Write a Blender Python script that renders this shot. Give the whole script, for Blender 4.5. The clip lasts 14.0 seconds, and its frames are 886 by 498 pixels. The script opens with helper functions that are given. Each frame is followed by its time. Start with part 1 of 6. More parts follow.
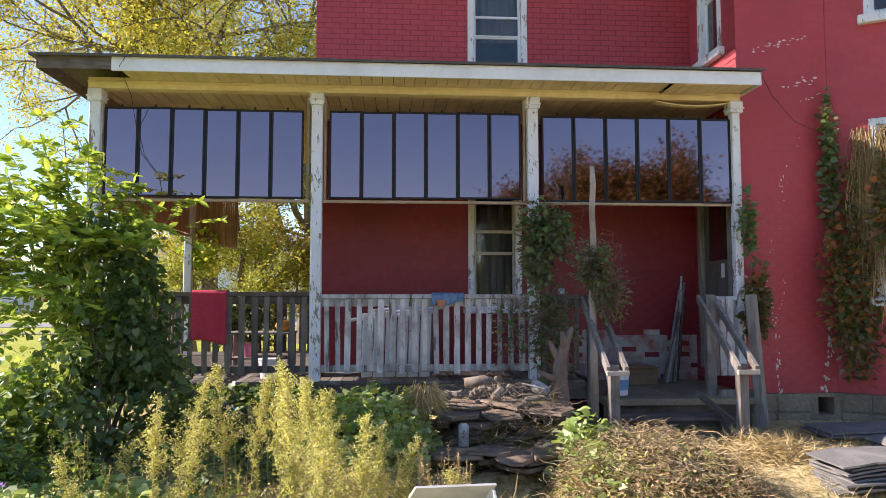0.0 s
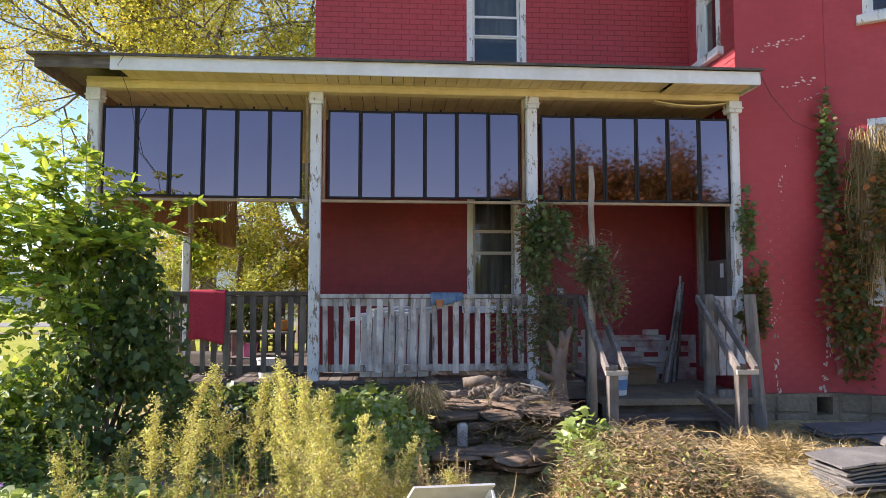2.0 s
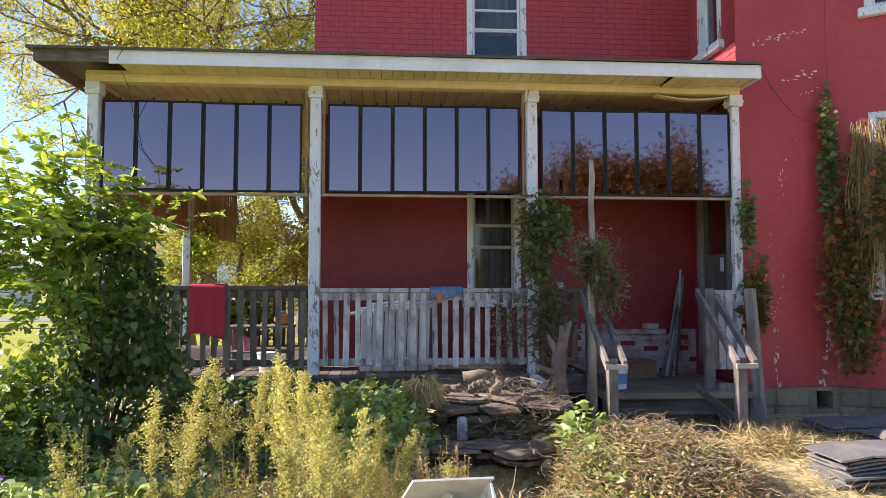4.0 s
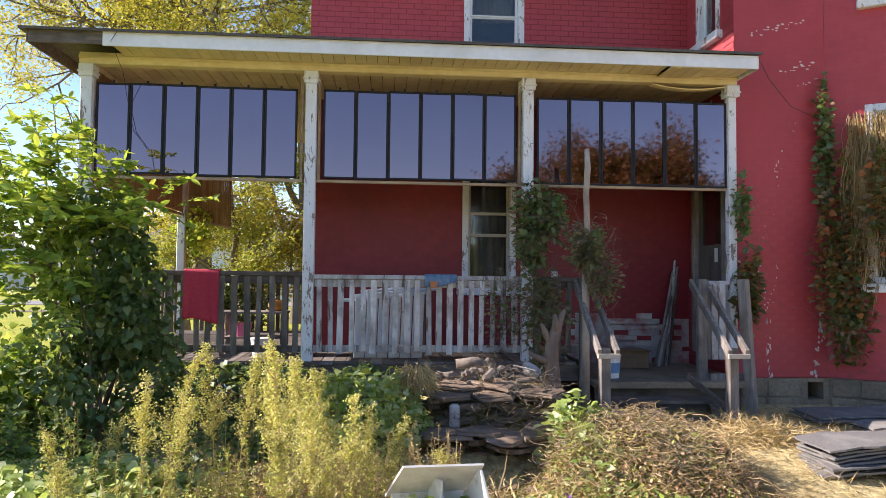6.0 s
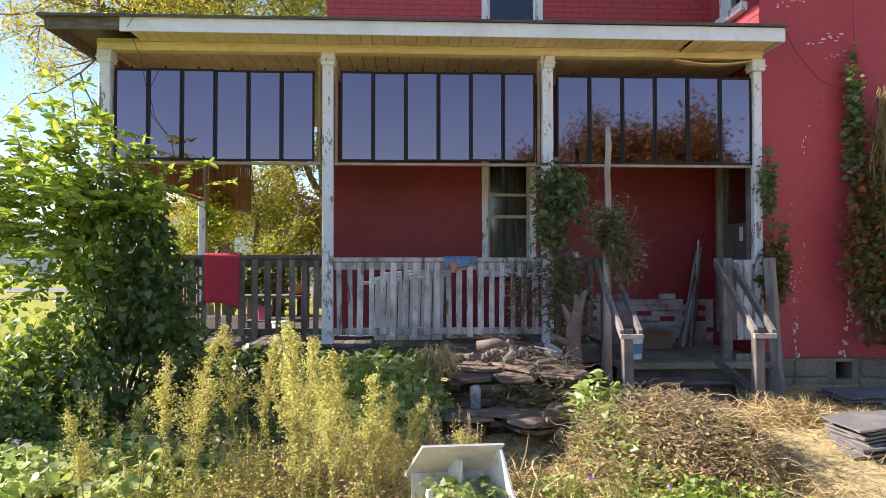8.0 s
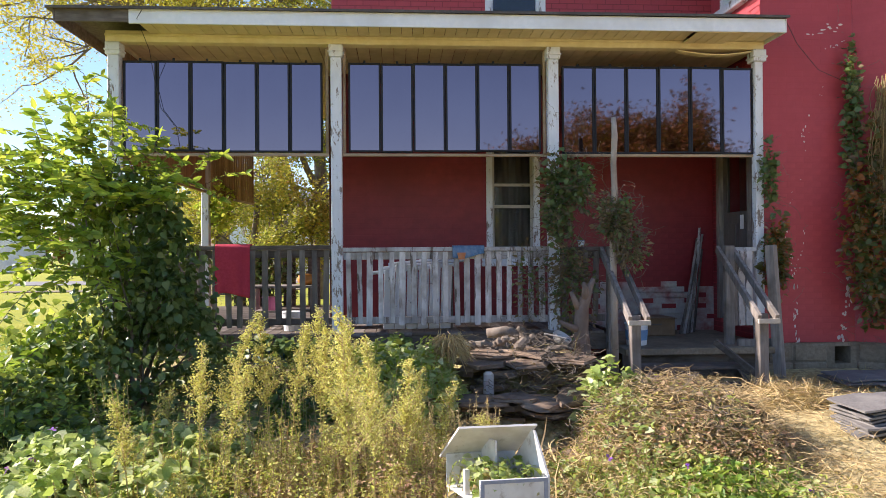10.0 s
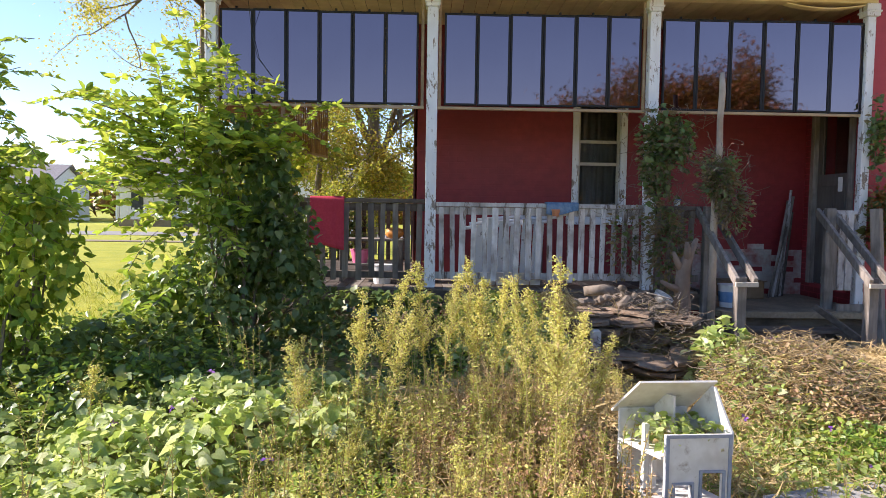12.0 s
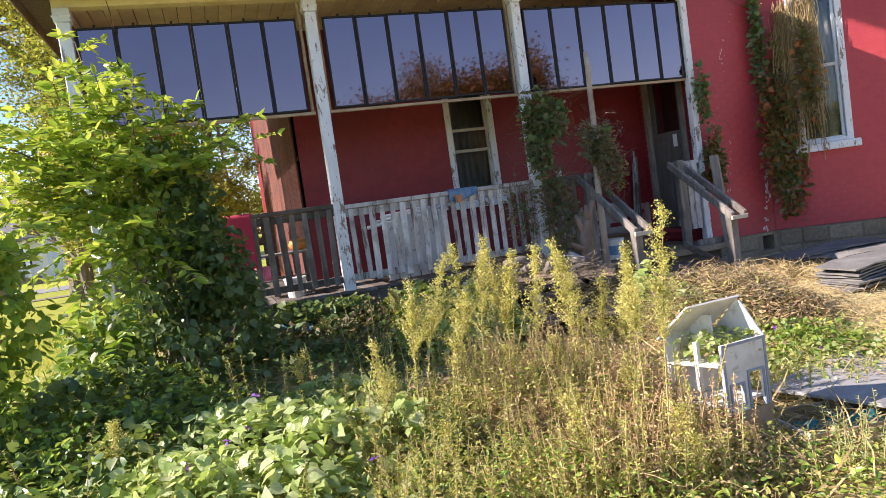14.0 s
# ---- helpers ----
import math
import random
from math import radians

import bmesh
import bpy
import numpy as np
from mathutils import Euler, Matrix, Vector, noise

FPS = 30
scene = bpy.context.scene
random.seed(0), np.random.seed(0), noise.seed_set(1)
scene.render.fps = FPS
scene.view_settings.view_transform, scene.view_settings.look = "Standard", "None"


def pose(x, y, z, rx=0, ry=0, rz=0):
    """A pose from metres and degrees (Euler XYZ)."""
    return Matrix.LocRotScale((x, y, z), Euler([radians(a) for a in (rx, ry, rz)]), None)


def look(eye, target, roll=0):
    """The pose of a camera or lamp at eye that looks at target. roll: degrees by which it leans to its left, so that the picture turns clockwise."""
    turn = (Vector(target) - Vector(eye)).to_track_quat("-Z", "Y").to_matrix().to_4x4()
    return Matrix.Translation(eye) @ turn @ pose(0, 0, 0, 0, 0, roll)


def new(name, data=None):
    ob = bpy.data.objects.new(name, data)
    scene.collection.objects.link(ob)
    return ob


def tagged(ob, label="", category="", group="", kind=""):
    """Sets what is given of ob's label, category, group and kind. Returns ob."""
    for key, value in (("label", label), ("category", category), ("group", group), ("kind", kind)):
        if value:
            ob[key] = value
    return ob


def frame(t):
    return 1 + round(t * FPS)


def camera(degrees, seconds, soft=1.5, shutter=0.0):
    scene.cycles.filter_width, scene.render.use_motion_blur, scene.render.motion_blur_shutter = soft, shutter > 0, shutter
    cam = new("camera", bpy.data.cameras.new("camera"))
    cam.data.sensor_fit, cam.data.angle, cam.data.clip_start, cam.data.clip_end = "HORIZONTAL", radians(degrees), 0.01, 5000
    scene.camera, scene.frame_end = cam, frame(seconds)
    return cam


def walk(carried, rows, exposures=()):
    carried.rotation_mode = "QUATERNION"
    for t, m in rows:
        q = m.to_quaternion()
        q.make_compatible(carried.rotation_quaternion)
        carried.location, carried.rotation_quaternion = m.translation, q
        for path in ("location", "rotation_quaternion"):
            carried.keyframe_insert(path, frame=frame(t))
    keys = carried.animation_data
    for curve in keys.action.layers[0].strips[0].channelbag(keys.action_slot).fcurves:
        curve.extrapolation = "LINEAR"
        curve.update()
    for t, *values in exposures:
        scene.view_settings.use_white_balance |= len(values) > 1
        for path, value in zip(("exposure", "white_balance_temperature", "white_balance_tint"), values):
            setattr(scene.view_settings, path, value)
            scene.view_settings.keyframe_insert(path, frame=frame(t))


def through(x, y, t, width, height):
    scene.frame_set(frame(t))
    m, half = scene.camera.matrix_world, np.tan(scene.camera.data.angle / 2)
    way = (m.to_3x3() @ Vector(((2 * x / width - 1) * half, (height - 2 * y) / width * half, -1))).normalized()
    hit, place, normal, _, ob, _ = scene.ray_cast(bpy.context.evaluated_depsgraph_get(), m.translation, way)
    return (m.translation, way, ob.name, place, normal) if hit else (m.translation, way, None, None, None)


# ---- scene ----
cam = camera(65.8, 14.0, soft=0.5)
METRES, EYE, TILT, LEAN, TURN = 2.6, 1.486, 0.0, 0.0, -4.2
ROWS = [
    (0.0, 0.0, 0.0, 0.0, 0.0, 3.92, 0.04),
    (0.5, -0.0016, 0.003, -0.0007, 0.49, 4.03, 0.11),
    (1.0, -0.0032, 0.0081, 0.001, 0.17, 3.59, -0.19),
    (1.5, -0.0005, 0.0044, -0.0012, -0.32, 3.73, -0.04),
    (2.0, -0.0, 0.0026, -0.0002, -0.1, 3.9, -0.01),
    (2.5, 0.0051, 0.0028, 0.0031, -0.12, 3.9, 0.08),
    (5.0, 0.0027, 0.0043, -0.0031, 0.268, 2.874, -0.144),
    (5.5, 0.0093, 0.0018, -0.0014, 0.55, 2.61, -0.3),
    (6.0, 0.0097, 0.0067, -0.0023, -0.4, 2.42, -0.6),
    (6.5, 0.014, 0.0143, -0.0055, -0.291, 2.461, -0.288),
    (7.0, 0.0113, 0.0241, -0.013, -0.48, 2.4, -0.38),
    (7.5, 0.0181, 0.0294, -0.0138, 1.477, 1.611, -0.034),
    (10.0, -0.0652, -0.0142, -0.0186, 0.508, 0.324, 0.412),
    (10.5, -0.1176, -0.0287, -0.0303, 1.132, -2.252, -0.589),
    (11.0, -0.1849, -0.0146, -0.0378, -2.062, -2.381, 1.292),
    (11.5, -0.2605, 0.0042, -0.0277, 1.237, -0.78, 1.144),
    (12.0, -0.3521, -0.0063, -0.035, 2.889, -3.123, -0.864),
    (12.5, -0.4847, -0.0335, -0.0215, -0.281, -5.397, 3.856),
    (13.0, -0.6142, -0.0355, -0.0329, 1.564, -4.34, 6.865),
    (13.5, -0.7421, -0.0104, -0.0306, -5.484, -2.829, 8.796),
    (14.0, -0.8688, -0.0206, -0.0573, -14.385, -3.597, 8.031),
]
walk(cam, [(t, pose(0, 0, EYE, TILT, LEAN, TURN) @ pose(METRES * x, METRES * y, METRES * z, 90 + pitch, roll, yaw)) for t, x, y, z, yaw, pitch, roll in ROWS],
     exposures=[(0.0, 1.2, 6400, 20), (14.0, 1.2, 6400, 20)])

# ---- world and sun ----
SUN_TO = Vector((-1.0, 0.12, 0.65)).normalized()
world = bpy.data.worlds.new("world")
scene.world = world
world.use_nodes = True
wn, wl = world.node_tree.nodes, world.node_tree.links
sky = wn.new("ShaderNodeTexSky")
sky.sky_type = "NISHITA"
sky.sun_disc = False
sky.sun_elevation = math.asin(SUN_TO.z)
sky.sun_rotation = math.atan2(SUN_TO.x, SUN_TO.y)
sky.air_density, sky.dust_density, sky.ozone_density = 1.0, 0.0, 3.0
wl.new(sky.outputs[0], wn["Background"].inputs[0])
wn["Background"].inputs[1].default_value = 0.108
sun = new("sun", bpy.data.lights.new("sun", "SUN"))
sun.data.energy, sun.data.angle, sun.data.color = 5.0, radians(0.55), (1.0, 0.915, 0.79)
sun.matrix_world = look(SUN_TO * 50, (0, 0, 0))

# ---- mesh helpers ----
rnd = random.Random(7)
rng = np.random.default_rng(11)


class Geo:
    """Gathers vertices and faces for one mesh."""

    def __init__(self):
        self.v, self.f = [], []

    def add(self, verts, faces):
        n = len(self.v)
        self.v.extend(tuple(p) for p in verts)
        self.f.extend(tuple(i + n for i in f) for f in faces)
        return self

    def box(self, x0, x1, y0, y1, z0, z1, m=None, b=0.0):
        """A box; b chamfers its long edges a little."""
        x0, x1, y0, y1, z0, z1 = min(x0, x1), max(x0, x1), min(y0, y1), max(y0, y1), min(z0, z1), max(z0, z1)
        if b <= 0:
            v = [(x, y, z) for z in (z0, z1) for y in (y0, y1) for x in (x0, x1)]
            f = [(0, 2, 3, 1), (4, 5, 7, 6), (0, 1, 5, 4), (2, 6, 7, 3), (0, 4, 6, 2), (1, 3, 7, 5)]
        else:
            b = min(b, 0.45 * min(x1 - x0, y1 - y0, z1 - z0))
            v, idx = [], {}
            for sz, z in ((-1, z0), (1, z1)):
                for sy, y in ((-1, y0), (1, y1)):
                    for sx, x in ((-1, x0), (1, x1)):
                        for k in range(3):
                            p = [x, y, z]
                            for a, s in enumerate((sx, sy, sz)):
                                if a != k:
                                    p[a] -= s * b
                            idx[(sx, sy, sz, k)] = len(v)
                            v.append(tuple(p))
            f = []
            for k in range(3):
                a, c = [i for i in range(3) if i != k]
                for s in (-1, 1):
                    q = []
                    for sa, sc in ((-1, -1), (1, -1), (1, 1), (-1, 1)):
                        key = [0, 0, 0]
                        key[k], key[a], key[c] = s, sa, sc
                        q.append(idx[(*key, k)])
                    f.append(tuple(q))
            for k in range(3):
                a, c = [i for i in range(3) if i != k]
                for sa in (-1, 1):
                    for sc in (-1, 1):
                        lo, hi = [0, 0, 0], [0, 0, 0]
                        lo[k], hi[k] = -1, 1
                        lo[a] = hi[a] = sa
                        lo[c] = hi[c] = sc
                        f.append((idx[(*lo, a)], idx[(*hi, a)], idx[(*hi, c)], idx[(*lo, c)]))
            for sx in (-1, 1):
                for sy in (-1, 1):
                    for sz in (-1, 1):
                        f.append(tuple(idx[(sx, sy, sz, k)] for k in range(3)))
        if m is not None:
            v = [m @ Vector(p) for p in v]
        return self.add(v, f)

    def beam(self, p, q, w, h, b=0.004, roll=0.0):
        """A squared timber from p to q, w wide and h high."""
        p, q = Vector(p), Vector(q)
        d = q - p
        m = Matrix.Translation(p) @ d.to_track_quat("X", "Z").to_matrix().to_4x4() @ Matrix.Rotation(roll, 4, "X")
        return self.box(0, d.length, -w / 2, w / 2, -h / 2, h / 2, m, b)

    def tube(self, pts, radii, n=6):
        """A round limb through the points, tapering by the radii."""
        pts = [Vector(p) for p in pts]
        if not hasattr(radii, "__len__"):
            radii = [radii] * len(pts)
        rings, side = [], None
        for i, p in enumerate(pts):
            d = (pts[min(i + 1, len(pts) - 1)] - pts[max(i - 1, 0)]).normalized()
            if side is None:
                side = d.orthogonal().normalized()
            side = (side - d * side.dot(d)).normalized()
            up = d.cross(side)
            rings.append([p + float(radii[i]) * (math.cos(a) * side + math.sin(a) * up) for a in [2 * math.pi * k / n for k in range(n)]])
        v = [p for r in rings for p in r]
        f = [(i * n + k, i * n + (k + 1) % n, (i + 1) * n + (k + 1) % n, (i + 1) * n + k) for i in range(len(pts) - 1) for k in range(n)]
        f += [tuple(range(n - 1, -1, -1)), tuple((len(pts) - 1) * n + k for k in range(n))]
        return self.add(v, f)

    def mesh(self, name):
        me = bpy.data.meshes.new(name)
        me.from_pydata(self.v, [], self.f)
        bm = bmesh.new()
        bm.from_mesh(me)
        if len(bm.faces) < 4000:
            bmesh.ops.recalc_face_normals(bm, faces=bm.faces)
        bm.to_mesh(me)
        bm.free()
        return me


def part(name, geo, material, parent=None, label="", smooth=False):
    """Links the geometry as one mesh object, under a thing or a part if given."""
    me = geo.mesh(name) if isinstance(geo, Geo) else geo
    me.materials.append(material)
    if smooth:
        me.polygons.foreach_set("use_smooth", [True] * len(me.polygons))
    ob = new(name, me)
    if parent is not None:
        ob.parent = parent
        ob.matrix_parent_inverse = parent.matrix_basis.inverted()
    return tagged(ob, label)


def thing(name, label, category, at=(0, 0, 0), group="", kind=""):
    ob = new(name)
    ob.matrix_basis = Matrix.Translation(at)
    return tagged(ob, label, category, group, kind)


def cloud_mesh(name, verts, faces_per, count):
    """A mesh of count alike pieces; verts is (count * k, 3), faces_per the faces of one piece, all with as many corners."""
    k = len(verts) // count
    fp = np.array(faces_per)
    nf, c = fp.shape
    idx = (fp[None] + (np.arange(count) * k)[:, None, None]).reshape(-1)
    me = bpy.data.meshes.new(name)
    me.vertices.add(len(verts))
    me.vertices.foreach_set("co", np.ascontiguousarray(verts, dtype=np.float32).ravel())
    me.loops.add(len(idx))
    me.loops.foreach_set("vertex_index", idx.astype(np.int32))
    me.polygons.add(nf * count)
    me.polygons.foreach_set("loop_start", np.arange(0, nf * count * c, c, dtype=np.int32))
    me.update(calc_edges=True)
    return me


LEAF_SHAPES = {
    # (along, across, lift) of the outline; the midrib is folded
    "oval": ([(0, 0, 0), (0.35, 0.26, 0.08), (0.7, 0.2, 0.06), (1, 0, -0.08), (0.7, -0.2, 0.06), (0.35, -0.26, 0.08)], [(0, 1, 2, 3), (0, 3, 4, 5)]),
    "leaflet": ([(0, 0, 0), (0.3, 0.21, 0.04), (0.68, 0.17, 0.02), (1, 0, -0.1), (0.68, -0.17, 0.02), (0.3, -0.21, 0.04)], [(0, 1, 2, 3), (0, 3, 4, 5)]),
    "lance": ([(0, 0, 0), (0.4, 0.13, 0.04), (1, 0, -0.1), (0.4, -0.13, 0.04)], [(0, 1, 2, 3)]),
    "blade": ([(0, 0.02, 0), (0.6, 0.016, 0.06), (1, 0.002, -0.1), (1, -0.002, -0.1), (0.6, -0.016, 0.06), (0, -0.02, 0)], [(0, 1, 4, 5), (1, 2, 3, 4)]),
    "bit": ([(0, 0, 0), (0.5, 0.3, 0.1), (1, 0, 0), (0.5, -0.3, 0.1)], [(0, 1, 2, 3)]),
}


def leaf_mesh(name, at, size, shape="oval", way=None, up=0.5, seed=1, jitter=0.35):
    """A mesh of many leaves at the points; way: where each points; up: how far their faces turn to the sky."""
    r = np.random.default_rng(seed)
    at = np.asarray(at, dtype=float)
    n = len(at)
    if shape == "heart":
        side = [(-0.10, 0.20, 0.05), (0.14, 0.44, 0.06), (0.52, 0.34, 0.07), (0.98, 0.012, -0.14)]
        outline = [(0.03, 0, 0), (0.20, 0, -0.02), (0.55, 0, -0.01), (1.0, 0, -0.15)] + side + [(a, -b, c) for a, b, c in side]
        faces = [(0, 1, 5, 4), (1, 2, 6, 5), (2, 3, 7, 6), (0, 8, 9, 1), (1, 9, 10, 2), (2, 10, 11, 3)]
    else:
        outline, faces = LEAF_SHAPES[shape]
    o = np.array(outline)
    d = r.normal(size=(n, 3)) if way is None else np.asarray(way, dtype=float) + jitter * r.normal(size=(n, 3))
    if way is None:
        d[:, 2] = d[:, 2] * 0.5 - 0.25
    d /= np.linalg.norm(d, axis=1, keepdims=True) + 1e-9
    nn = r.normal(size=(n, 3)) * (1 - up)
    nn[:, 2] += up * 1.6
    s = np.cross(nn, d)
    s /= np.linalg.norm(s, axis=1, keepdims=True) + 1e-9
    nn = np.cross(d, s)
    sz = np.asarray(size, dtype=float)
    sz = r.uniform(sz[0], sz[1], n) if sz.shape == (2,) else sz
    v = at[:, None] + sz[:, None, None] * (o[None, :, 0:1] * d[:, None] + o[None, :, 1:2] * s[:, None] + o[None, :, 2:3] * nn[:, None])
    me = cloud_mesh(name, v.reshape(-1, 3), faces, n)
    if shape == "heart":
        me.polygons.foreach_set("use_smooth", [True] * len(me.polygons))
    return me


def blob_points(n, centre, radii, seed, shell=0.45, rough=0.35):
    """Points in an uneven clump, denser towards its skin."""
    r = np.random.default_rng(seed)
    u = r.normal(size=(n, 3))
    u /= np.linalg.norm(u, axis=1, keepdims=True)
    k = r.normal(size=(7, 3)) * 2.2
    ph = r.uniform(0, 6.28, 7)
    bump = 1 + rough * np.mean(np.sin(u @ k.T + ph), axis=1) * 2
    rad = (shell + (1 - shell) * r.random(n)) * bump
    return np.array(centre) + u * rad[:, None] * np.array(radii)


# ---- materials ----
def nodes_of(name):
    m = bpy.data.materials.new(name)
    m.use_nodes = True
    return m, m.node_tree.nodes, m.node_tree.links, m.node_tree.nodes["Principled BSDF"]


def mixcol(n, l, fac, a, b):
    mx = n.new("ShaderNodeMix")
    mx.data_type = "RGBA"
    for sock, val in ((mx.inputs[0], fac), (mx.inputs[6], a), (mx.inputs[7], b)):
        if isinstance(val, (int, float)):
            sock.default_value = val
        elif isinstance(val, tuple):
            sock.default_value = (*val, 1)
        else:
            l.new(val, sock)
    return mx.outputs[2]


def noise_of(n, l, scale, detail=4, stretch=None, rough=0.6):
    tc = n.new("ShaderNodeTexCoord")
    src = tc.outputs["Object"]
    if stretch:
        mp = n.new("ShaderNodeMapping")
        mp.inputs["Scale"].default_value = stretch
        l.new(src, mp.inputs[0])
        src = mp.outputs[0]
    t = n.new("ShaderNodeTexNoise")
    t.inputs["Scale"].default_value, t.inputs["Detail"].default_value, t.inputs["Roughness"].default_value = scale, detail, rough
    l.new(src, t.inputs["Vector"])
    return t.outputs[0]


def ramp_of(n, l, src, lo, hi):
    r = n.new("ShaderNodeMapRange")
    r.inputs[1].default_value, r.inputs[2].default_value = lo, hi
    l.new(src, r.inputs[0])
    return r.outputs[0]


def bump_of(n, l, src, strength, dist, bsdf):
    b = n.new("ShaderNodeBump")
    b.inputs["Strength"].default_value, b.inputs["Distance"].default_value = strength, dist
    l.new(src, b.inputs["Height"])
    l.new(b.outputs[0], bsdf.inputs["Normal"])


def surface(name, c1, c2, c3=None, scale=12, big=1.5, rough=0.8, bump=0.3, dist=0.004, metal=0.0, stretch=None, wear=None, random_tone=0.0, wear_scale=6, wear_at=(0.58, 0.66)):
    """A worn surface: two tones in fine grain, a third in large stains, and wear as flakes of another colour."""
    m, n, l, b = nodes_of(name)
    fine = noise_of(n, l, scale, 6, stretch)
    large = noise_of(n, l, big, 3)
    col = mixcol(n, l, ramp_of(n, l, fine, 0.35, 0.68), c1, c2)
    if c3:
        col = mixcol(n, l, ramp_of(n, l, large, 0.45, 0.75), col, c3)
    if wear:
        w = noise_of(n, l, wear_scale, 8, stretch, 0.7)
        col = mixcol(n, l, ramp_of(n, l, w, *wear_at), col, wear)
    if random_tone:
        g = n.new("ShaderNodeNewGeometry")
        oi = n.new("ShaderNodeObjectInfo")
        ad = n.new("ShaderNodeMath")
        ad.operation = "ADD"
        l.new(g.outputs["Random Per Island"], ad.inputs[0])
        l.new(oi.outputs["Random"], ad.inputs[1])
        fr = n.new("ShaderNodeMath")
        fr.operation = "FRACT"
        l.new(ad.outputs[0], fr.inputs[0])
        hs = n.new("ShaderNodeHueSaturation")
        l.new(ramp_of(n, l, fr.outputs[0], 0, 1), hs.inputs["Value"])
        hs.inputs["Value"].links[0].from_node.inputs[3].default_value = 1 - random_tone
        hs.inputs["Value"].links[0].from_node.inputs[4].default_value = 1 + random_tone
        l.new(col, hs.inputs["Color"])
        col = hs.outputs[0]
    l.new(col, b.inputs["Base Color"])
    b.inputs["Roughness"].default_value, b.inputs["Metallic"].default_value = rough, metal
    if bump:
        bump_of(n, l, fine, bump, dist, b)
    return m


def foliage(name, c1, c2, c3, through=0.45, gloss=0.45):
    """Leaves: a tone of its own for each, veined light passing through them."""
    m, n, l, b = nodes_of(name)
    g = n.new("ShaderNodeNewGeometry")
    cr = n.new("ShaderNodeValToRGB")
    e = cr.color_ramp.elements
    e[0].color, e[1].color = (*c1, 1), (*c3, 1)
    mid = e.new(0.55)
    mid.color = (*c2, 1)
    l.new(g.outputs["Random Per Island"], cr.inputs[0])
    big = noise_of(n, l, 2.2, 3)
    veins = noise_of(n, l, 90, 3)
    hs = n.new("ShaderNodeHueSaturation")
    l.new(cr.outputs[0], hs.inputs["Color"])
    v = ramp_of(n, l, big, 0.3, 0.7)
    v.node.inputs[3].default_value, v.node.inputs[4].default_value = 0.75, 1.2
    w = ramp_of(n, l, veins, 0.3, 0.7)
    w.node.inputs[3].default_value, w.node.inputs[4].default_value = 0.78, 1.18
    mu = n.new("ShaderNodeMath")
    mu.operation = "MULTIPLY"
    l.new(v, mu.inputs[0])
    l.new(w, mu.inputs[1])
    l.new(mu.outputs[0], hs.inputs["Value"])
    l.new(hs.outputs[0], b.inputs["Base Color"])
    b.inputs["Roughness"].default_value = gloss
    tr = n.new("ShaderNodeBsdfTranslucent")
    warm = mixcol(n, l, 0.35, hs.outputs[0], (0.5, 0.55, 0.05))
    l.new(warm, tr.inputs[0])
    ms = n.new("ShaderNodeMixShader")
    ms.inputs[0].default_value = through
    l.new(b.outputs[0], ms.inputs[1])
    l.new(tr.outputs[0], ms.inputs[2])
    l.new(ms.outputs[0], n["Material Output"].inputs[0])
    return m


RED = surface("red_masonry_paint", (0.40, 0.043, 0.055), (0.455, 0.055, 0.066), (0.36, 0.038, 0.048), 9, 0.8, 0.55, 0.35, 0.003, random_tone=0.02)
# Darker copy of RED: the porch's shade is put into the paint colour.
RED_SHADED = surface("porch_shaded_red_paint", (0.21, 0.015, 0.021), (0.26, 0.021, 0.027), (0.18, 0.013, 0.018), 9, 0.8, 0.5, 0.3, 0.003, random_tone=0.03)
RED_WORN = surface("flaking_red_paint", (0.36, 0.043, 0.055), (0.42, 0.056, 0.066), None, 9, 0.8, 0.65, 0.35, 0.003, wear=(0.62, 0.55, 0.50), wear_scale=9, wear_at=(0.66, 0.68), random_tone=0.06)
MORTAR = surface("painted_mortar", (0.39, 0.042, 0.054), (0.44, 0.052, 0.064), (0.36, 0.038, 0.048), 9, 0.8, 0.55, 0.35, 0.003)
WHITEWASH = surface("whitewashed_brick", (0.55, 0.52, 0.48), (0.45, 0.42, 0.40), (0.36, 0.10, 0.09), 14, 5, 0.85, 0.4, 0.004)
FOUNDATION = surface("old_concrete", (0.20, 0.155, 0.105), (0.29, 0.23, 0.16), (0.12, 0.095, 0.065), 25, 2, 0.92, 0.5, 0.006, random_tone=0.15)
WHITE_TRIM = surface("white_trim_paint", (0.72, 0.73, 0.76), (0.80, 0.80, 0.82), (0.62, 0.62, 0.62), 14, 2, 0.5, 0.15, 0.002)
PEELING = surface("peeling_white_paint", (0.74, 0.75, 0.78), (0.66, 0.67, 0.70), None, 16, 2, 0.6, 0.4, 0.003, stretch=(1, 1, 0.35), wear=(0.24, 0.19, 0.16), wear_scale=13, wear_at=(0.56, 0.60))
CREAM = surface("cream_soffit_paint", (0.70, 0.58, 0.33), (0.78, 0.67, 0.42), (0.56, 0.43, 0.22), 10, 1.2, 0.55, 0.2, 0.002, random_tone=0.05)
CEILING = surface("cream_ceiling_boards", (0.60, 0.48, 0.29), (0.70, 0.57, 0.36), (0.40, 0.30, 0.18), 10, 1.2, 0.6, 0.2, 0.002, random_tone=0.06)
GREY_WOOD = surface("weathered_grey_wood", (0.16, 0.138, 0.12), (0.29, 0.255, 0.23), (0.10, 0.085, 0.07), 22, 3, 0.85, 0.6, 0.004, stretch=(1, 1, 0.12), random_tone=0.18)
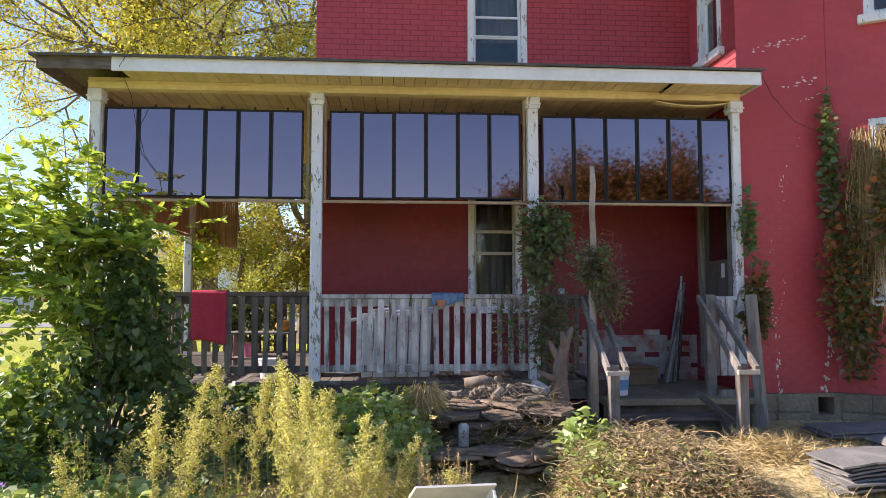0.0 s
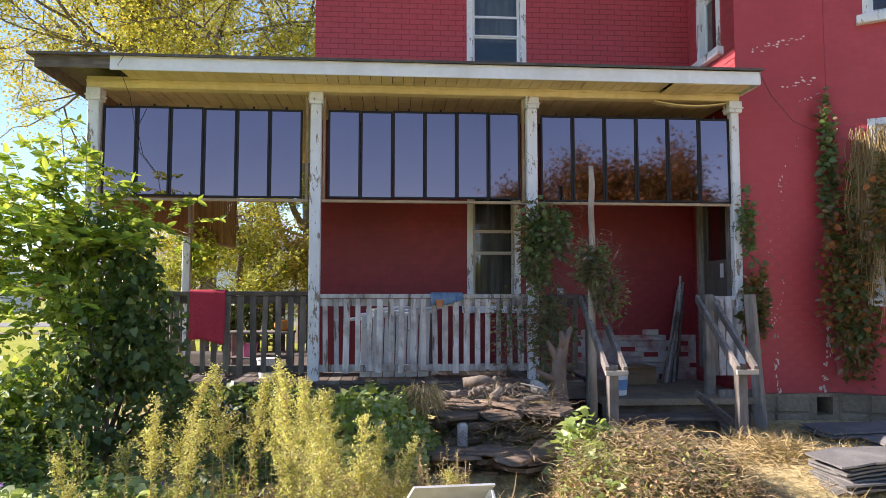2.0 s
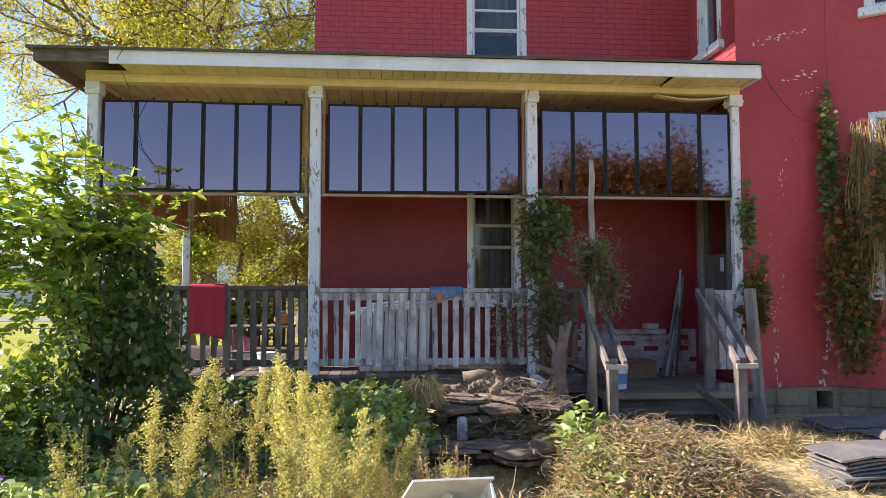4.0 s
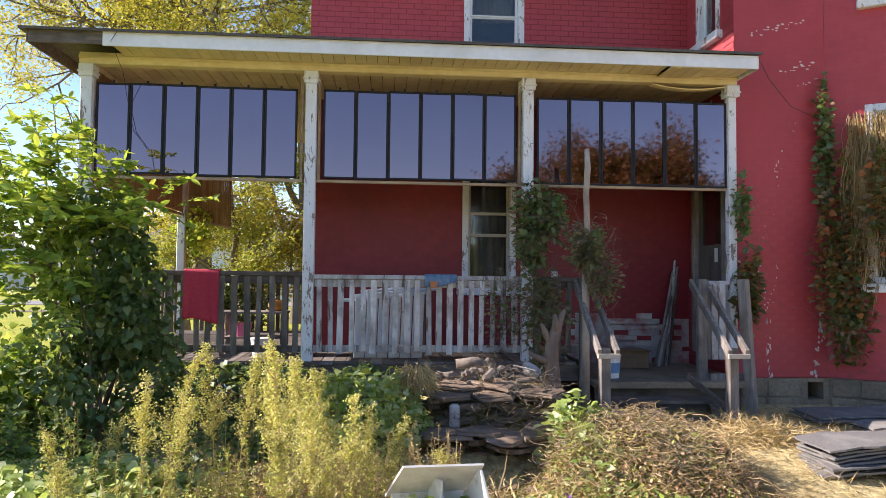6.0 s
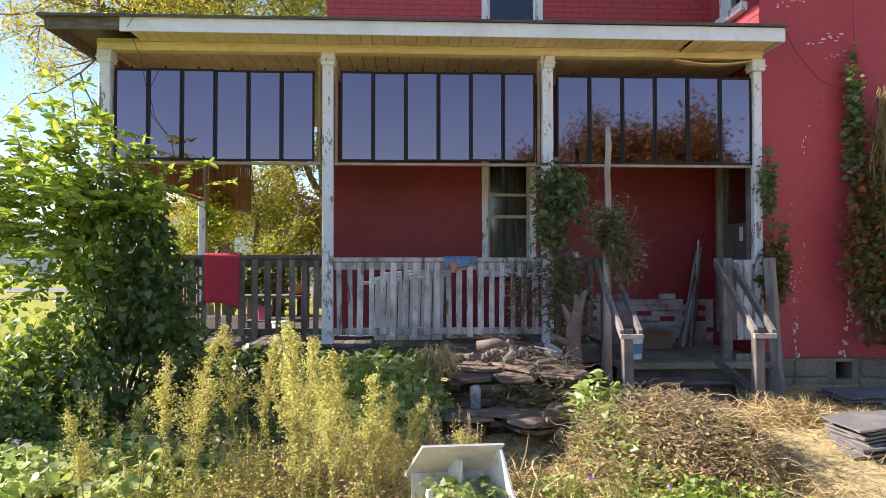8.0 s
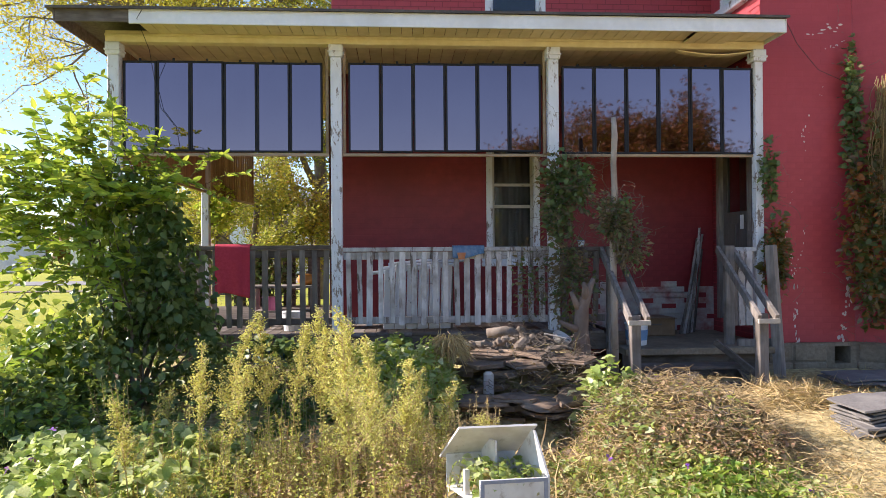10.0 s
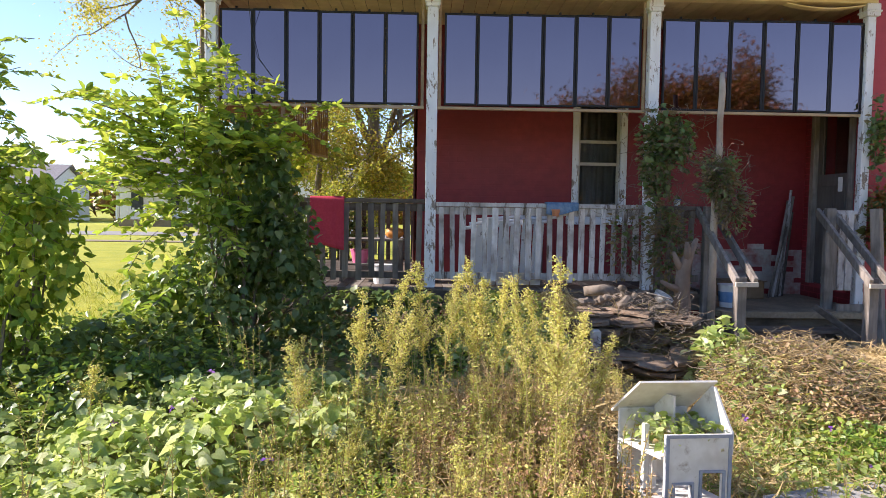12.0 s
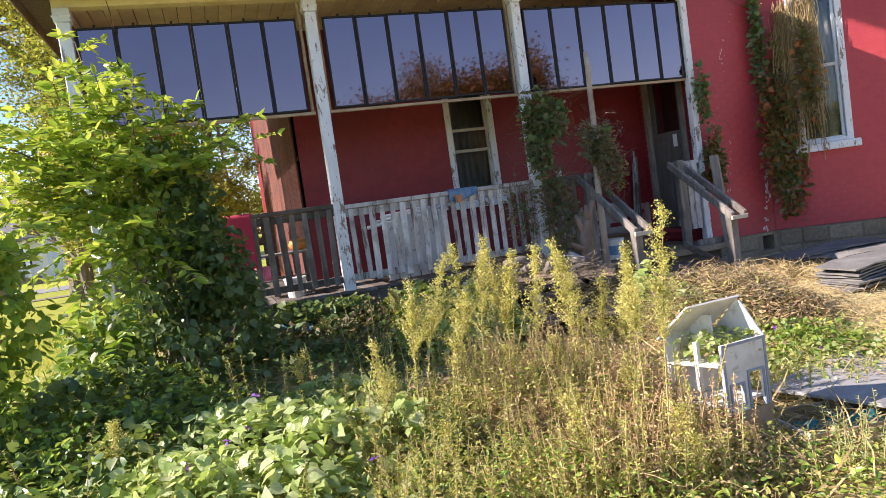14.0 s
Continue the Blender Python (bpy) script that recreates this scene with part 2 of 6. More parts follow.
DARK_WOOD = surface("dark_weathered_wood", (0.09, 0.07, 0.055), (0.17, 0.14, 0.12), (0.06, 0.045, 0.035), 22, 3, 0.88, 0.6, 0.004, stretch=(0.15, 1, 1), random_tone=0.15)
PICKET = surface("flaking_picket_paint", (0.60, 0.58, 0.575), (0.42, 0.385, 0.37), (0.22, 0.18, 0.16), 20, 4, 0.8, 0.5, 0.003, stretch=(1, 1, 0.15), wear=(0.16, 0.12, 0.10), wear_scale=12, wear_at=(0.54, 0.60), random_tone=0.22)
TAN_WOOD = surface("bare_tan_batten", (0.36, 0.25, 0.15), (0.46, 0.34, 0.22), (0.28, 0.19, 0.11), 18, 3, 0.8, 0.4, 0.003, stretch=(0.15, 1, 1))
# Paler than the rails: sun on the handrail ends is put into this colour.
SUNLIT_END = surface("sunlit_end_wood", (0.42, 0.36, 0.30), (0.52, 0.45, 0.37), None, 30, 3, 0.8, 0.3, 0.002)
FRAME_BLACK = surface("black_panel_frame", (0.006, 0.006, 0.009), (0.011, 0.011, 0.016), None, 20, 2, 0.7, 0.1, 0.001)
ROOFING = surface("dark_roll_roofing", (0.08, 0.07, 0.065), (0.13, 0.12, 0.11), (0.06, 0.05, 0.05), 30, 2, 0.95, 0.5, 0.004)
STONE = surface("brown_flagstone", (0.16, 0.112, 0.078), (0.29, 0.21, 0.145), (0.09, 0.066, 0.05), 10, 3, 0.9, 0.7, 0.012, stretch=(1, 1, 4), random_tone=0.25)
SHINGLE = surface("grey_asphalt_shingle", (0.11, 0.105, 0.10), (0.17, 0.16, 0.155), (0.24, 0.23, 0.21), 60, 3, 0.95, 0.5, 0.003, random_tone=0.2)
SOIL = surface("straw_and_soil", (0.24, 0.19, 0.08), (0.40, 0.33, 0.15), (0.13, 0.13, 0.04), 18, 1.1, 0.95, 0.8, 0.02)
BARK = surface("grey_brown_bark", (0.14, 0.11, 0.085), (0.24, 0.20, 0.16), (0.10, 0.08, 0.06), 16, 3, 0.95, 0.8, 0.01, stretch=(1, 1, 0.3))
PALE_BARK = surface("barkless_pale_wood", (0.36, 0.29, 0.24), (0.48, 0.40, 0.33), (0.25, 0.19, 0.15), 14, 3, 0.85, 0.5, 0.005, stretch=(1, 1, 0.3))
STUMP_WOOD = surface("weathered_stump_wood", (0.19, 0.13, 0.10), (0.28, 0.20, 0.155), (0.11, 0.08, 0.065), 14, 3, 0.9, 0.6, 0.006, stretch=(1, 1, 0.3))
STRAW = foliage("dry_straw", (0.42, 0.29, 0.14), (0.64, 0.49, 0.24), (0.22, 0.14, 0.08), 0.25, 0.7)
GOLD = foliage("goldenrod_flower", (0.64, 0.58, 0.15), (0.80, 0.72, 0.27), (0.54, 0.56, 0.13), 0.5, 0.6)
WEED_GREEN = foliage("yellow_green_weed_leaf", (0.32, 0.42, 0.08), (0.60, 0.58, 0.16), (0.70, 0.50, 0.26), 0.5, 0.55)
LEAF = foliage("shrub_leaf", (0.10, 0.20, 0.035), (0.22, 0.36, 0.055), (0.50, 0.56, 0.11), 0.45, 0.36)
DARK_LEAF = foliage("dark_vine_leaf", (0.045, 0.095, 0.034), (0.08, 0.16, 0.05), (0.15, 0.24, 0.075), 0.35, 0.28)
SPRIG = foliage("yellow_green_sprig_leaf", (0.26, 0.40, 0.04), (0.44, 0.54, 0.07), (0.66, 0.62, 0.10), 0.55, 0.4)
VINE = foliage("bindweed_leaf", (0.26, 0.38, 0.09), (0.48, 0.57, 0.21), (0.68, 0.71, 0.42), 0.5, 0.42)
AUTUMN = foliage("autumn_creeper_leaf", (0.05, 0.10, 0.03), (0.14, 0.13, 0.04), (0.44, 0.12, 0.04), 0.4, 0.5)
TREE_LEAF = foliage("yellowing_tree_leaf", (0.17, 0.22, 0.04), (0.32, 0.33, 0.06), (0.55, 0.44, 0.08), 0.5, 0.5)
ORANGE_LEAF = foliage("orange_tree_leaf", (0.16, 0.06, 0.02), (0.28, 0.11, 0.03), (0.14, 0.10, 0.03), 0.3, 0.5)
LAWN = foliage("grass_blade", (0.15, 0.21, 0.015), (0.25, 0.28, 0.02), (0.36, 0.34, 0.04), 0.35, 0.5)
YELLOW_LEAF = foliage("yellow_tree_leaf", (0.36, 0.34, 0.05), (0.55, 0.46, 0.07), (0.68, 0.50, 0.08), 0.5, 0.5)
RUST = foliage("rusty_weed_leaf", (0.30, 0.15, 0.09), (0.52, 0.31, 0.19), (0.66, 0.48, 0.27), 0.3, 0.7)
DRY_LEAF = foliage("withered_leaf", (0.18, 0.12, 0.07), (0.30, 0.20, 0.12), (0.12, 0.13, 0.06), 0.25, 0.7)


def panel_glass():
    m, n, l, b = nodes_of("violet_solar_glass")
    f = noise_of(n, l, 1.3, 2)
    l.new(mixcol(n, l, f, (0.20, 0.152, 0.18), (0.235, 0.182, 0.21)), b.inputs["Base Color"])
    b.inputs["Metallic"].default_value, b.inputs["Roughness"].default_value = 1.0, 0.03
    return m


def window_glass():
    m, n, l, b = nodes_of("window_glass")
    b.inputs["Base Color"].default_value = (0.85, 0.9, 0.9, 1)
    b.inputs["Transmission Weight"].default_value, b.inputs["Roughness"].default_value, b.inputs["IOR"].default_value = 1.0, 0.02, 1.5
    return m


# Duller and creamier than the white trim on the other sashes.
DIM_SASH = surface("dull_cream_sash_paint", (0.46, 0.41, 0.35), (0.54, 0.49, 0.42), None, 15, 2, 0.7, 0.2)
PANEL_GLASS, GLASS = panel_glass(), window_glass()

# ---- ground ----
def ground_z(x, y):
    """Height of the yard: level by the house, falling gently towards the walk."""
    s = min(max((y - 2.8) / 3.2, 0), 1)
    z = -0.25 + 0.25 * s * s * (3 - 2 * s)
    if y > 14 or abs(x) > 13:
        return 0.0 if y > 2.8 else z
    z += 0.03 * noise.noise((x * 0.9, y * 0.9, 3.1)) + 0.015 * noise.noise((x * 3, y * 3, 1.1))
    hole = math.exp(-(((x - 0.98) / 0.34) ** 2 + ((y - 5.42) / 0.30) ** 2) * 1.2)
    return z - 0.5 * hole if y < 30 else z


def make_ground():
    xs = sorted(set([-900, -400, -200, -100, -60, -40, -25, -18] + [round(-12 + 0.12 * i, 3) for i in range(181)] + [12, 18, 25, 40, 60, 100, 200, 400, 900]))
    ys = sorted(set([-900, -400, -200, -100, -50, -30, -15, -8, -5] + [round(-3 + 0.12 * i, 3) for i in range(126)] + [14, 17, 20, 30, 45, 60, 100, 200, 400, 900]))
    g = Geo()
    g.v = [(x, y, ground_z(x, y)) for y in ys for x in xs]
    w = len(xs)
    g.f = [(j * w + i, j * w + i + 1, (j + 1) * w + i + 1, (j + 1) * w + i) for j in range(len(ys) - 1) for i in range(w - 1)]
    m, n, l, b = nodes_of("yard_ground")
    straw = mixcol(n, l, ramp_of(n, l, noise_of(n, l, 14, 8), 0.35, 0.65), (0.28, 0.22, 0.10), (0.62, 0.51, 0.26))
    grass = mixcol(n, l, ramp_of(n, l, noise_of(n, l, 1.2, 8), 0.35, 0.65), (0.24, 0.27, 0.012), (0.34, 0.33, 0.02))
    tc = n.new("ShaderNodeTexCoord")
    sp = n.new("ShaderNodeSeparateXYZ")
    l.new(tc.outputs["Object"], sp.inputs[0])
    far_left = ramp_of(n, l, sp.outputs[0], -3.6, -4.6)
    behind = ramp_of(n, l, sp.outputs[1], 12.0, 13.0)
    mx = n.new("ShaderNodeMath")
    mx.operation = "MAXIMUM"
    l.new(far_left, mx.inputs[0])
    l.new(behind, mx.inputs[1])
    l.new(mixcol(n, l, mx.outputs[0], straw, grass), b.inputs["Base Color"])
    b.inputs["Roughness"].default_value = 0.95
    bump_of(n, l, noise_of(n, l, 30, 8), 0.9, 0.02, b)
    ob = part("ground", g, m)
    return tagged(ob, "straw-littered yard soil running out into green lawn", "ground", kind="structure")


make_ground()

# ---- walls of the house ----
COURSE, BRICK_L, BRICK_H, JOINT = 0.075, 0.205, 0.064, 0.011


class Wall:
    """An upright wall: u runs along it from its origin, out points away from the house."""

    def __init__(self, origin, direction, length, z0, z1, holes, thick=0.28):
        self.o, self.d = Vector((*origin, 0)), Vector((*direction, 0)).normalized()
        self.out = Vector((self.d.y, -self.d.x, 0))
        self.length, self.z0, self.z1, self.holes, self.thick = length, z0, z1, holes, thick

    def at(self, u, z, d=0.0):
        return self.o + self.d * u + self.out * d + Vector((0, 0, z))

    def axes(self, u=0.0, z=0.0, d=0.0):
        """x along the wall, y into the house, z up."""
        m = Matrix((self.d, -self.out, (0, 0, 1))).transposed().to_4x4()
        return Matrix.Translation(self.at(u, z, d)) @ m

    def solid(self, name, material, label):
        us = sorted({0, self.length, *[h[i] for h in self.holes for i in (0, 1)]})
        zs = sorted({self.z0, self.z1, *[h[i] for h in self.holes for i in (2, 3)]})
        g, m = Geo(), self.axes()
        for a, b in zip(us, us[1:]):
            for c, d in zip(zs, zs[1:]):
                mu, mz = (a + b) / 2, (c + d) / 2
                if not any(h[0] < mu < h[1] and h[2] < mz < h[3] for h in self.holes):
                    g.box(a, b, 0, self.thick, c, d, m)
        return tagged(part(name, g, material), label, "wall", kind="structure")

    def bricks(self, z0, z1, u0=0.0, u1=None):
        """(u, z, length) of each brick in running bond, cut at the holes and ends."""
        u1 = self.length if u1 is None else u1
        out, z, row = [], z0, 0
        while z + BRICK_H <= z1 + 0.02:
            spans = [(u0, u1)]
            for h in self.holes:
                if h[2] < z + BRICK_H and h[3] > z:
                    spans = [s for a, b in spans for s in ((a, min(b, h[0])), (max(a, h[1]), b)) if s[1] - s[0] > 0.03]
            for a, b in spans:
                u = a - (0.5 * (BRICK_L + JOINT) if row % 2 else 0) - ((a - u0) % (BRICK_L + JOINT))
                while u < b:
                    s, e = max(u, a), min(u + BRICK_L, b)
                    if e - s > 0.03:
                        out.append((s, z, e - s))
                    u += BRICK_L + JOINT
            z += COURSE
            row += 1
        return out


def brick_geo(g, m, length, proud=0.0006, b=0.003):
    h = BRICK_H
    v = [(0, 0, 0), (length, 0, 0), (length, 0, h), (0, 0, h), (b, -proud, b), (length - b, -proud, b), (length - b, -proud, h - b), (b, -proud, h - b)]
    g.add([m @ Vector(p) for p in v], [(4, 5, 6, 7), (0, 1, 5, 4), (1, 2, 6, 5), (2, 3, 7, 6), (3, 0, 4, 7)])


WALL_Y, CORNER_X, WING_X, WING_Y = 9.3, -1.06, 4.22, 8.0
BAY = (5.38, 8.0)
main_wall = Wall((CORNER_X, WALL_Y), (1, 0), WING_X - CORNER_X, 0.0, 8.2,
                 [(2.09, 2.83, 1.36, 3.3), (2.09, 2.93, 4.62, 6.2)])
left_wall = Wall((CORNER_X, 17.0), (0, -1), 17.0 - WALL_Y - 0.002, 0.0, 8.2, [])
wing_side = Wall((WING_X, WALL_Y - 0.002), (0, -1), WALL_Y - WING_Y - 0.004, 0.0, 8.2, [(0.22, 1.02, 0.52, 2.95), (0.30, 0.95, 4.68, 6.3)])
wing_wall = Wall((WING_X, WING_Y), (1, 0), BAY[0] - WING_X, 0.32, 8.2, [])
bay_wall = Wall((BAY[0] + 0.002, BAY[1] - 0.002), (0.84, -0.54), 1.75, 0.32, 8.2, [(0.42, 1.12, 1.47, 3.62), (0.42, 1.12, 4.9, 6.6)])
front_u = bay_wall.at(1.75, 0)
bay_front = Wall((front_u.x + 0.002, front_u.y), (1, 0), 2.2, 0.32, 8.2, [])
# Main and left walls take the red with shade mixed into it.
main_wall.solid("wall_main", RED_SHADED, "red-painted brick wall behind the porch")
left_wall.solid("wall_left", RED_SHADED, "red-painted brick side wall of the house")
wing_side.solid("wall_wing_side", MORTAR, "red-painted brick side of the wing with a door")
wing_wall.solid("wall_wing", MORTAR, "red-painted brick front of the wing")
bay_wall.solid("wall_bay", MORTAR, "red-painted brick angled bay wall with windows")
bay_front.solid("wall_bay_front", MORTAR, "red-painted brick front of the bay")
for name, o, d, length in (("foundation_wing", (WING_X + 0.02, WING_Y - 0.03), (1, 0), BAY[0] - WING_X), ("foundation_bay", (BAY[0] - 0.01, BAY[1] - 0.035), (0.84, -0.54), 1.76)):
    w = Wall(o, d, length, -0.4, 0.315, [(0.86, 1.06, 0.06, 0.27)] if name == "foundation_wing" else [], 0.3)
    w.solid(name, FOUNDATION, "grey concrete block foundation with a vent hole")
g = Geo()
g.box(CORNER_X, WING_X - 0.3, 17.0, 17.2, 0, 8.2)
g.box(8.8, 9.0, 6.6, 17.0, 0, 8.2)
g.box(WING_X, 9.0, 17.0, 17.2, 0, 8.2)
tagged(part("wall_back", g, MORTAR), "plain back walls that close the house", "wall", kind="structure")
g = Geo().box(CORNER_X - 0.4, 9.2, 6.4, 17.4, 8.2, 8.35)
tagged(part("roof_main", g, ROOFING), "dark flat roof of the red house", "roof", kind="structure")
g = Geo().box(CORNER_X + 0.3, WING_X + 0.2, WALL_Y + 0.32, 16.9, 0.4, 0.5)
g.box(CORNER_X + 0.3, WING_X + 4.4, WALL_Y + 0.32, 16.9, 4.0, 4.1)
tagged(part("floor", g, DARK_WOOD), "dark bare floors inside the house", "floor", kind="structure")
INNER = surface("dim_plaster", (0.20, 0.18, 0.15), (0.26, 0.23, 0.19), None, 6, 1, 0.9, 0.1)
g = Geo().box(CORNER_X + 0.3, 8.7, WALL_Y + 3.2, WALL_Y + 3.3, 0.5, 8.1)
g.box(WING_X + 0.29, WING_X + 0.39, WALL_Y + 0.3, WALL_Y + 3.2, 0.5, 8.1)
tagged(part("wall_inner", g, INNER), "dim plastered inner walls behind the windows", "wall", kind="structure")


rb = random.Random(21)
for wname, o, d, u1 in (("foundation_wing", (WING_X + 0.02, WING_Y - 0.03), (1, 0), 0.84), ("foundation_bay", (BAY[0] - 0.01, BAY[1] - 0.035), (0.84, -0.54), 1.74)):
    w = Wall(o, d, 2, -0.4, 0.3, [])
    u = 0.015
    while u < u1 - 0.1:
        ln = min(rb.uniform(0.30, 0.46), u1 - u)
        part("block", Geo().box(u, u + ln - 0.018, -rb.uniform(0.008, 0.022), 0.05, -0.30, 0.08 + rb.uniform(-0.01, 0.01), w.axes(), 0.012), FOUNDATION, bpy.data.objects[wname])
        part("block", Geo().box(u + 0.01, u + ln - 0.012, -rb.uniform(0.008, 0.022), 0.05, 0.10, 0.30 + rb.uniform(-0.008, 0.005), w.axes(), 0.012), FOUNDATION, bpy.data.objects[wname])
        u += ln

# ---- windows ----
def window(name, wall, u0, u1, z0, z1, label, sill=True, rails=(0.5,), sash_mat=None):
    w = thing(name, label, "window", kind="structure")
    m = wall.axes()
    f = Geo()
    t = 0.085
    f.box(u0, u0 + t, -0.02, 0.10, z0, z1, m, 0.006)
    f.box(u1 - t, u1, -0.02, 0.10, z0, z1, m, 0.006)
    f.box(u0 + t, u1 - t, -0.018, 0.10, z1 - t, z1, m, 0.006)
    f.box(u0 + t, u1 - t, -0.018, 0.10, z0, z0 + 0.05, m, 0.006)
    part("window_frame", f, PEELING, w, "flaking white-painted window frame")
    if sill:
        part("window_sill", Geo().box(u0 - 0.07, u1 + 0.07, -0.09, 0.05, z0 - 0.11, z0 - 0.002, m, 0.01), PEELING, w)
    zs = [z0 + 0.05] + [z0 + (z1 - z0) * r for r in rails] + [z1 - t]
    for i, (a, b) in enumerate(zip(zs, zs[1:])):
        d = 0.045 if i % 2 else 0.065
        s = Geo()
        s.box(u0 + t, u0 + t + 0.035, d, d + 0.03, a, b, m, 0.004)
        s.box(u1 - t - 0.035, u1 - t, d, d + 0.03, a, b, m, 0.004)
        s.box(u0 + t + 0.035, u1 - t - 0.035, d, d + 0.03, a, a + 0.022, m, 0.004)
        s.box(u0 + t + 0.035, u1 - t - 0.035, d, d + 0.03, b - 0.02, b, m, 0.004)
        sash = part("sash", s, sash_mat or WHITE_TRIM, w)
        p = part("pane", Geo().box(u0 + t + 0.02, u1 - t - 0.02, d + 0.012, d + 0.017, a + 0.02, b - 0.02, m), GLASS, sash)
        p.visible_shadow = False
    return w


window("window_1", main_wall, 2.09, 2.83, 1.36, 3.3, "tall sash window with flaking white frame behind the porch", rails=(0.366, 0.52), sash_mat=DIM_SASH)
window("window_2", main_wall, 2.09, 2.93, 4.62, 6.2, "white-framed upper sash window in red brick wall", rails=(0.32, 0.5))
window("window_3", wing_side, 0.30, 0.95, 4.68, 6.3, "narrow upper sash window with a stone sill")
window("window_4", bay_wall, 0.42, 1.12, 1.47, 3.62, "tall white sash window half hidden by creeper")
window("window_5", bay_wall, 0.42, 1.12, 4.9, 6.6, "upper white sash window with thick white sill")


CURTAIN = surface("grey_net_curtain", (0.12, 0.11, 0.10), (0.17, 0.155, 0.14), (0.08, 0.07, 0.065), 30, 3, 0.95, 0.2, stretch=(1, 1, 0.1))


def curtain(wall, u0, u1, z0, z1, label):
    m, g, n = wall.axes(), Geo(), 40
    v = [m @ Vector((u0 + (u1 - u0) * i / n, 0.20 + 0.018 * math.sin(i * 1.1) + 0.01 * math.sin(i * 0.37), z)) for z in (z0, z1) for i in range(n + 1)]
    g.add(v, [(i, i + 1, n + 2 + i, n + 1 + i) for i in range(n)])
    ob = part("curtain", g, CURTAIN, smooth=True)
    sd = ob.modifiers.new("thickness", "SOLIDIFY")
    sd.thickness = 0.003
    return tagged(ob, label, "curtain")


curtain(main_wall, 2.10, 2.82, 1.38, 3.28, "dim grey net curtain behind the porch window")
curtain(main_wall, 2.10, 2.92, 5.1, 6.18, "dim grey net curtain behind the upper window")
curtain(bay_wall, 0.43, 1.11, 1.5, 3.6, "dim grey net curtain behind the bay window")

# ---- porch ----
DECK_Z, FRONT_Y = 0.52, 7.95
deck = thing("porch_deck", "weathered grey plank porch deck on low posts", "deck", kind="structure")
fr = Geo()
fr.box(-3.5, 2.25, 7.86, 7.90, 0.30, 0.488, None, 0.004)
fr.box(2.29, 2.33, 7.86, 9.28, 0.30, 0.518, None, 0.004)
fr.box(-3.54, -3.5, 7.86, 12.4, 0.30, 0.488, None, 0.004)
part("rim_joist", fr, DARK_WOOD, deck)
for x in (-3.4, -2.1, -0.88, 0.4, 1.65):
    part("deck_post", Geo().box(x - 0.06, x + 0.06, 7.92, 8.04, -0.1, 0.485, None, 0.006), DARK_WOOD, deck)


# ---- posts, beam, soffit, roof of the porch ----
def porch_post(x, y, group="porch posts", z0=DECK_Z, top=3.84, w=0.125):
    p = thing("porch_post", "square porch post with flaking white paint and moulded cap", "post", (x, y, z0), group)
    part("shaft", Geo().box(x - w / 2, x + w / 2, y - w / 2, y + w / 2, z0, 3.70, None, 0.008), PEELING, p)
    c = Geo().box(x - 0.08, x + 0.08, y - 0.08, y + 0.08, 3.70, top, None, 0.006)
    c.box(x - 0.092, x + 0.092, y - 0.092, y + 0.092, 3.745, 3.765, None, 0.005)
    part("capital", c, PEELING, p)
    return p


for x in (-3.37, -0.88, 1.65):
    porch_post(x, FRONT_Y)
porch_post(4.145, FRONT_Y, z0=0.341, w=0.1)
porch_post(-3.37, 11.6)
beam = Geo().box(-3.45, 4.2, 7.88, 8.02, 3.842, 3.97, None, 0.008)
beam.box(-3.45, 4.2, 7.865, 7.88, 3.90, 3.93, None, 0.004)
beam.box(-3.45, -3.31, 8.02, 12.4, 3.842, 3.97, None, 0.008)
tagged(part("porch_beam", beam, CREAM), "cream-painted beam along the porch posts", "beam", kind="structure")

fascia = thing("fascia", "white fascia board of the porch roof, weathered at one end", "trim", kind="structure")
part("board", Geo().box(-3.02, 4.2, 7.43, 7.452, 3.90, 4.055, None, 0.004), WHITE_TRIM, fascia)
part("bare_board", Geo().box(-3.78, -3.022, 7.436, 7.452, 3.915, 4.06, None, 0.004), DARK_WOOD, fascia, "bare weathered grey board")
part("side_board", Geo().box(-3.80, -3.782, 7.436, 12.5, 3.915, 4.06, None, 0.004), DARK_WOOD, fascia)
part("end_board", Geo().box(4.2, 4.22, 7.43, 7.98, 3.90, 4.055, None, 0.004), WHITE_TRIM, fascia)

soffit = thing("soffit", "cream soffit boards under the porch eave", "soffit", kind="structure")
x = -2.95
while x < 4.18:
    z = 3.93
    sag = -0.035 if 3.1 < x < 3.6 else 0.0
    part("board", Geo().box(x, min(x + 0.118, 4.19), 7.455, 7.862, z + sag, z + 0.014 + sag, None, 0.004), CREAM, soffit)
    x += 0.123
c = Geo()
x = -3.3
while x < 4.18:
    c.box(x, min(x + 0.1415, 4.2), 8.022, 9.29, 3.872, 3.888, None, 0.004)
    x += 0.147
y = 9.3
while y < 12.3:
    c.box(-3.3, CORNER_X - 0.01, y, y + 0.143, 3.872, 3.888, None, 0.004)
    y += 0.147
tagged(part("ceiling", c, CEILING), "cream tongue-and-groove porch ceiling", "ceiling", kind="structure")

r = Geo()
ev, th = 4.07, 0.028
top = [(-3.86, 7.39, ev), (4.24, 7.39, ev + 0.015), (4.24, 9.29, 4.47), (CORNER_X, 9.29, 4.47), (CORNER_X, 12.6, 4.47), (-3.86, 12.6, ev)]
low = [(x, y, z - th) for x, y, z in top]
r.add(top + low, [(0, 1, 2, 3), (0, 3, 4, 5), (6, 9, 8, 7), (6, 11, 10, 9), (0, 6, 7, 1), (1, 7, 8, 2), (5, 11, 6, 0), (4, 10, 11, 5)])
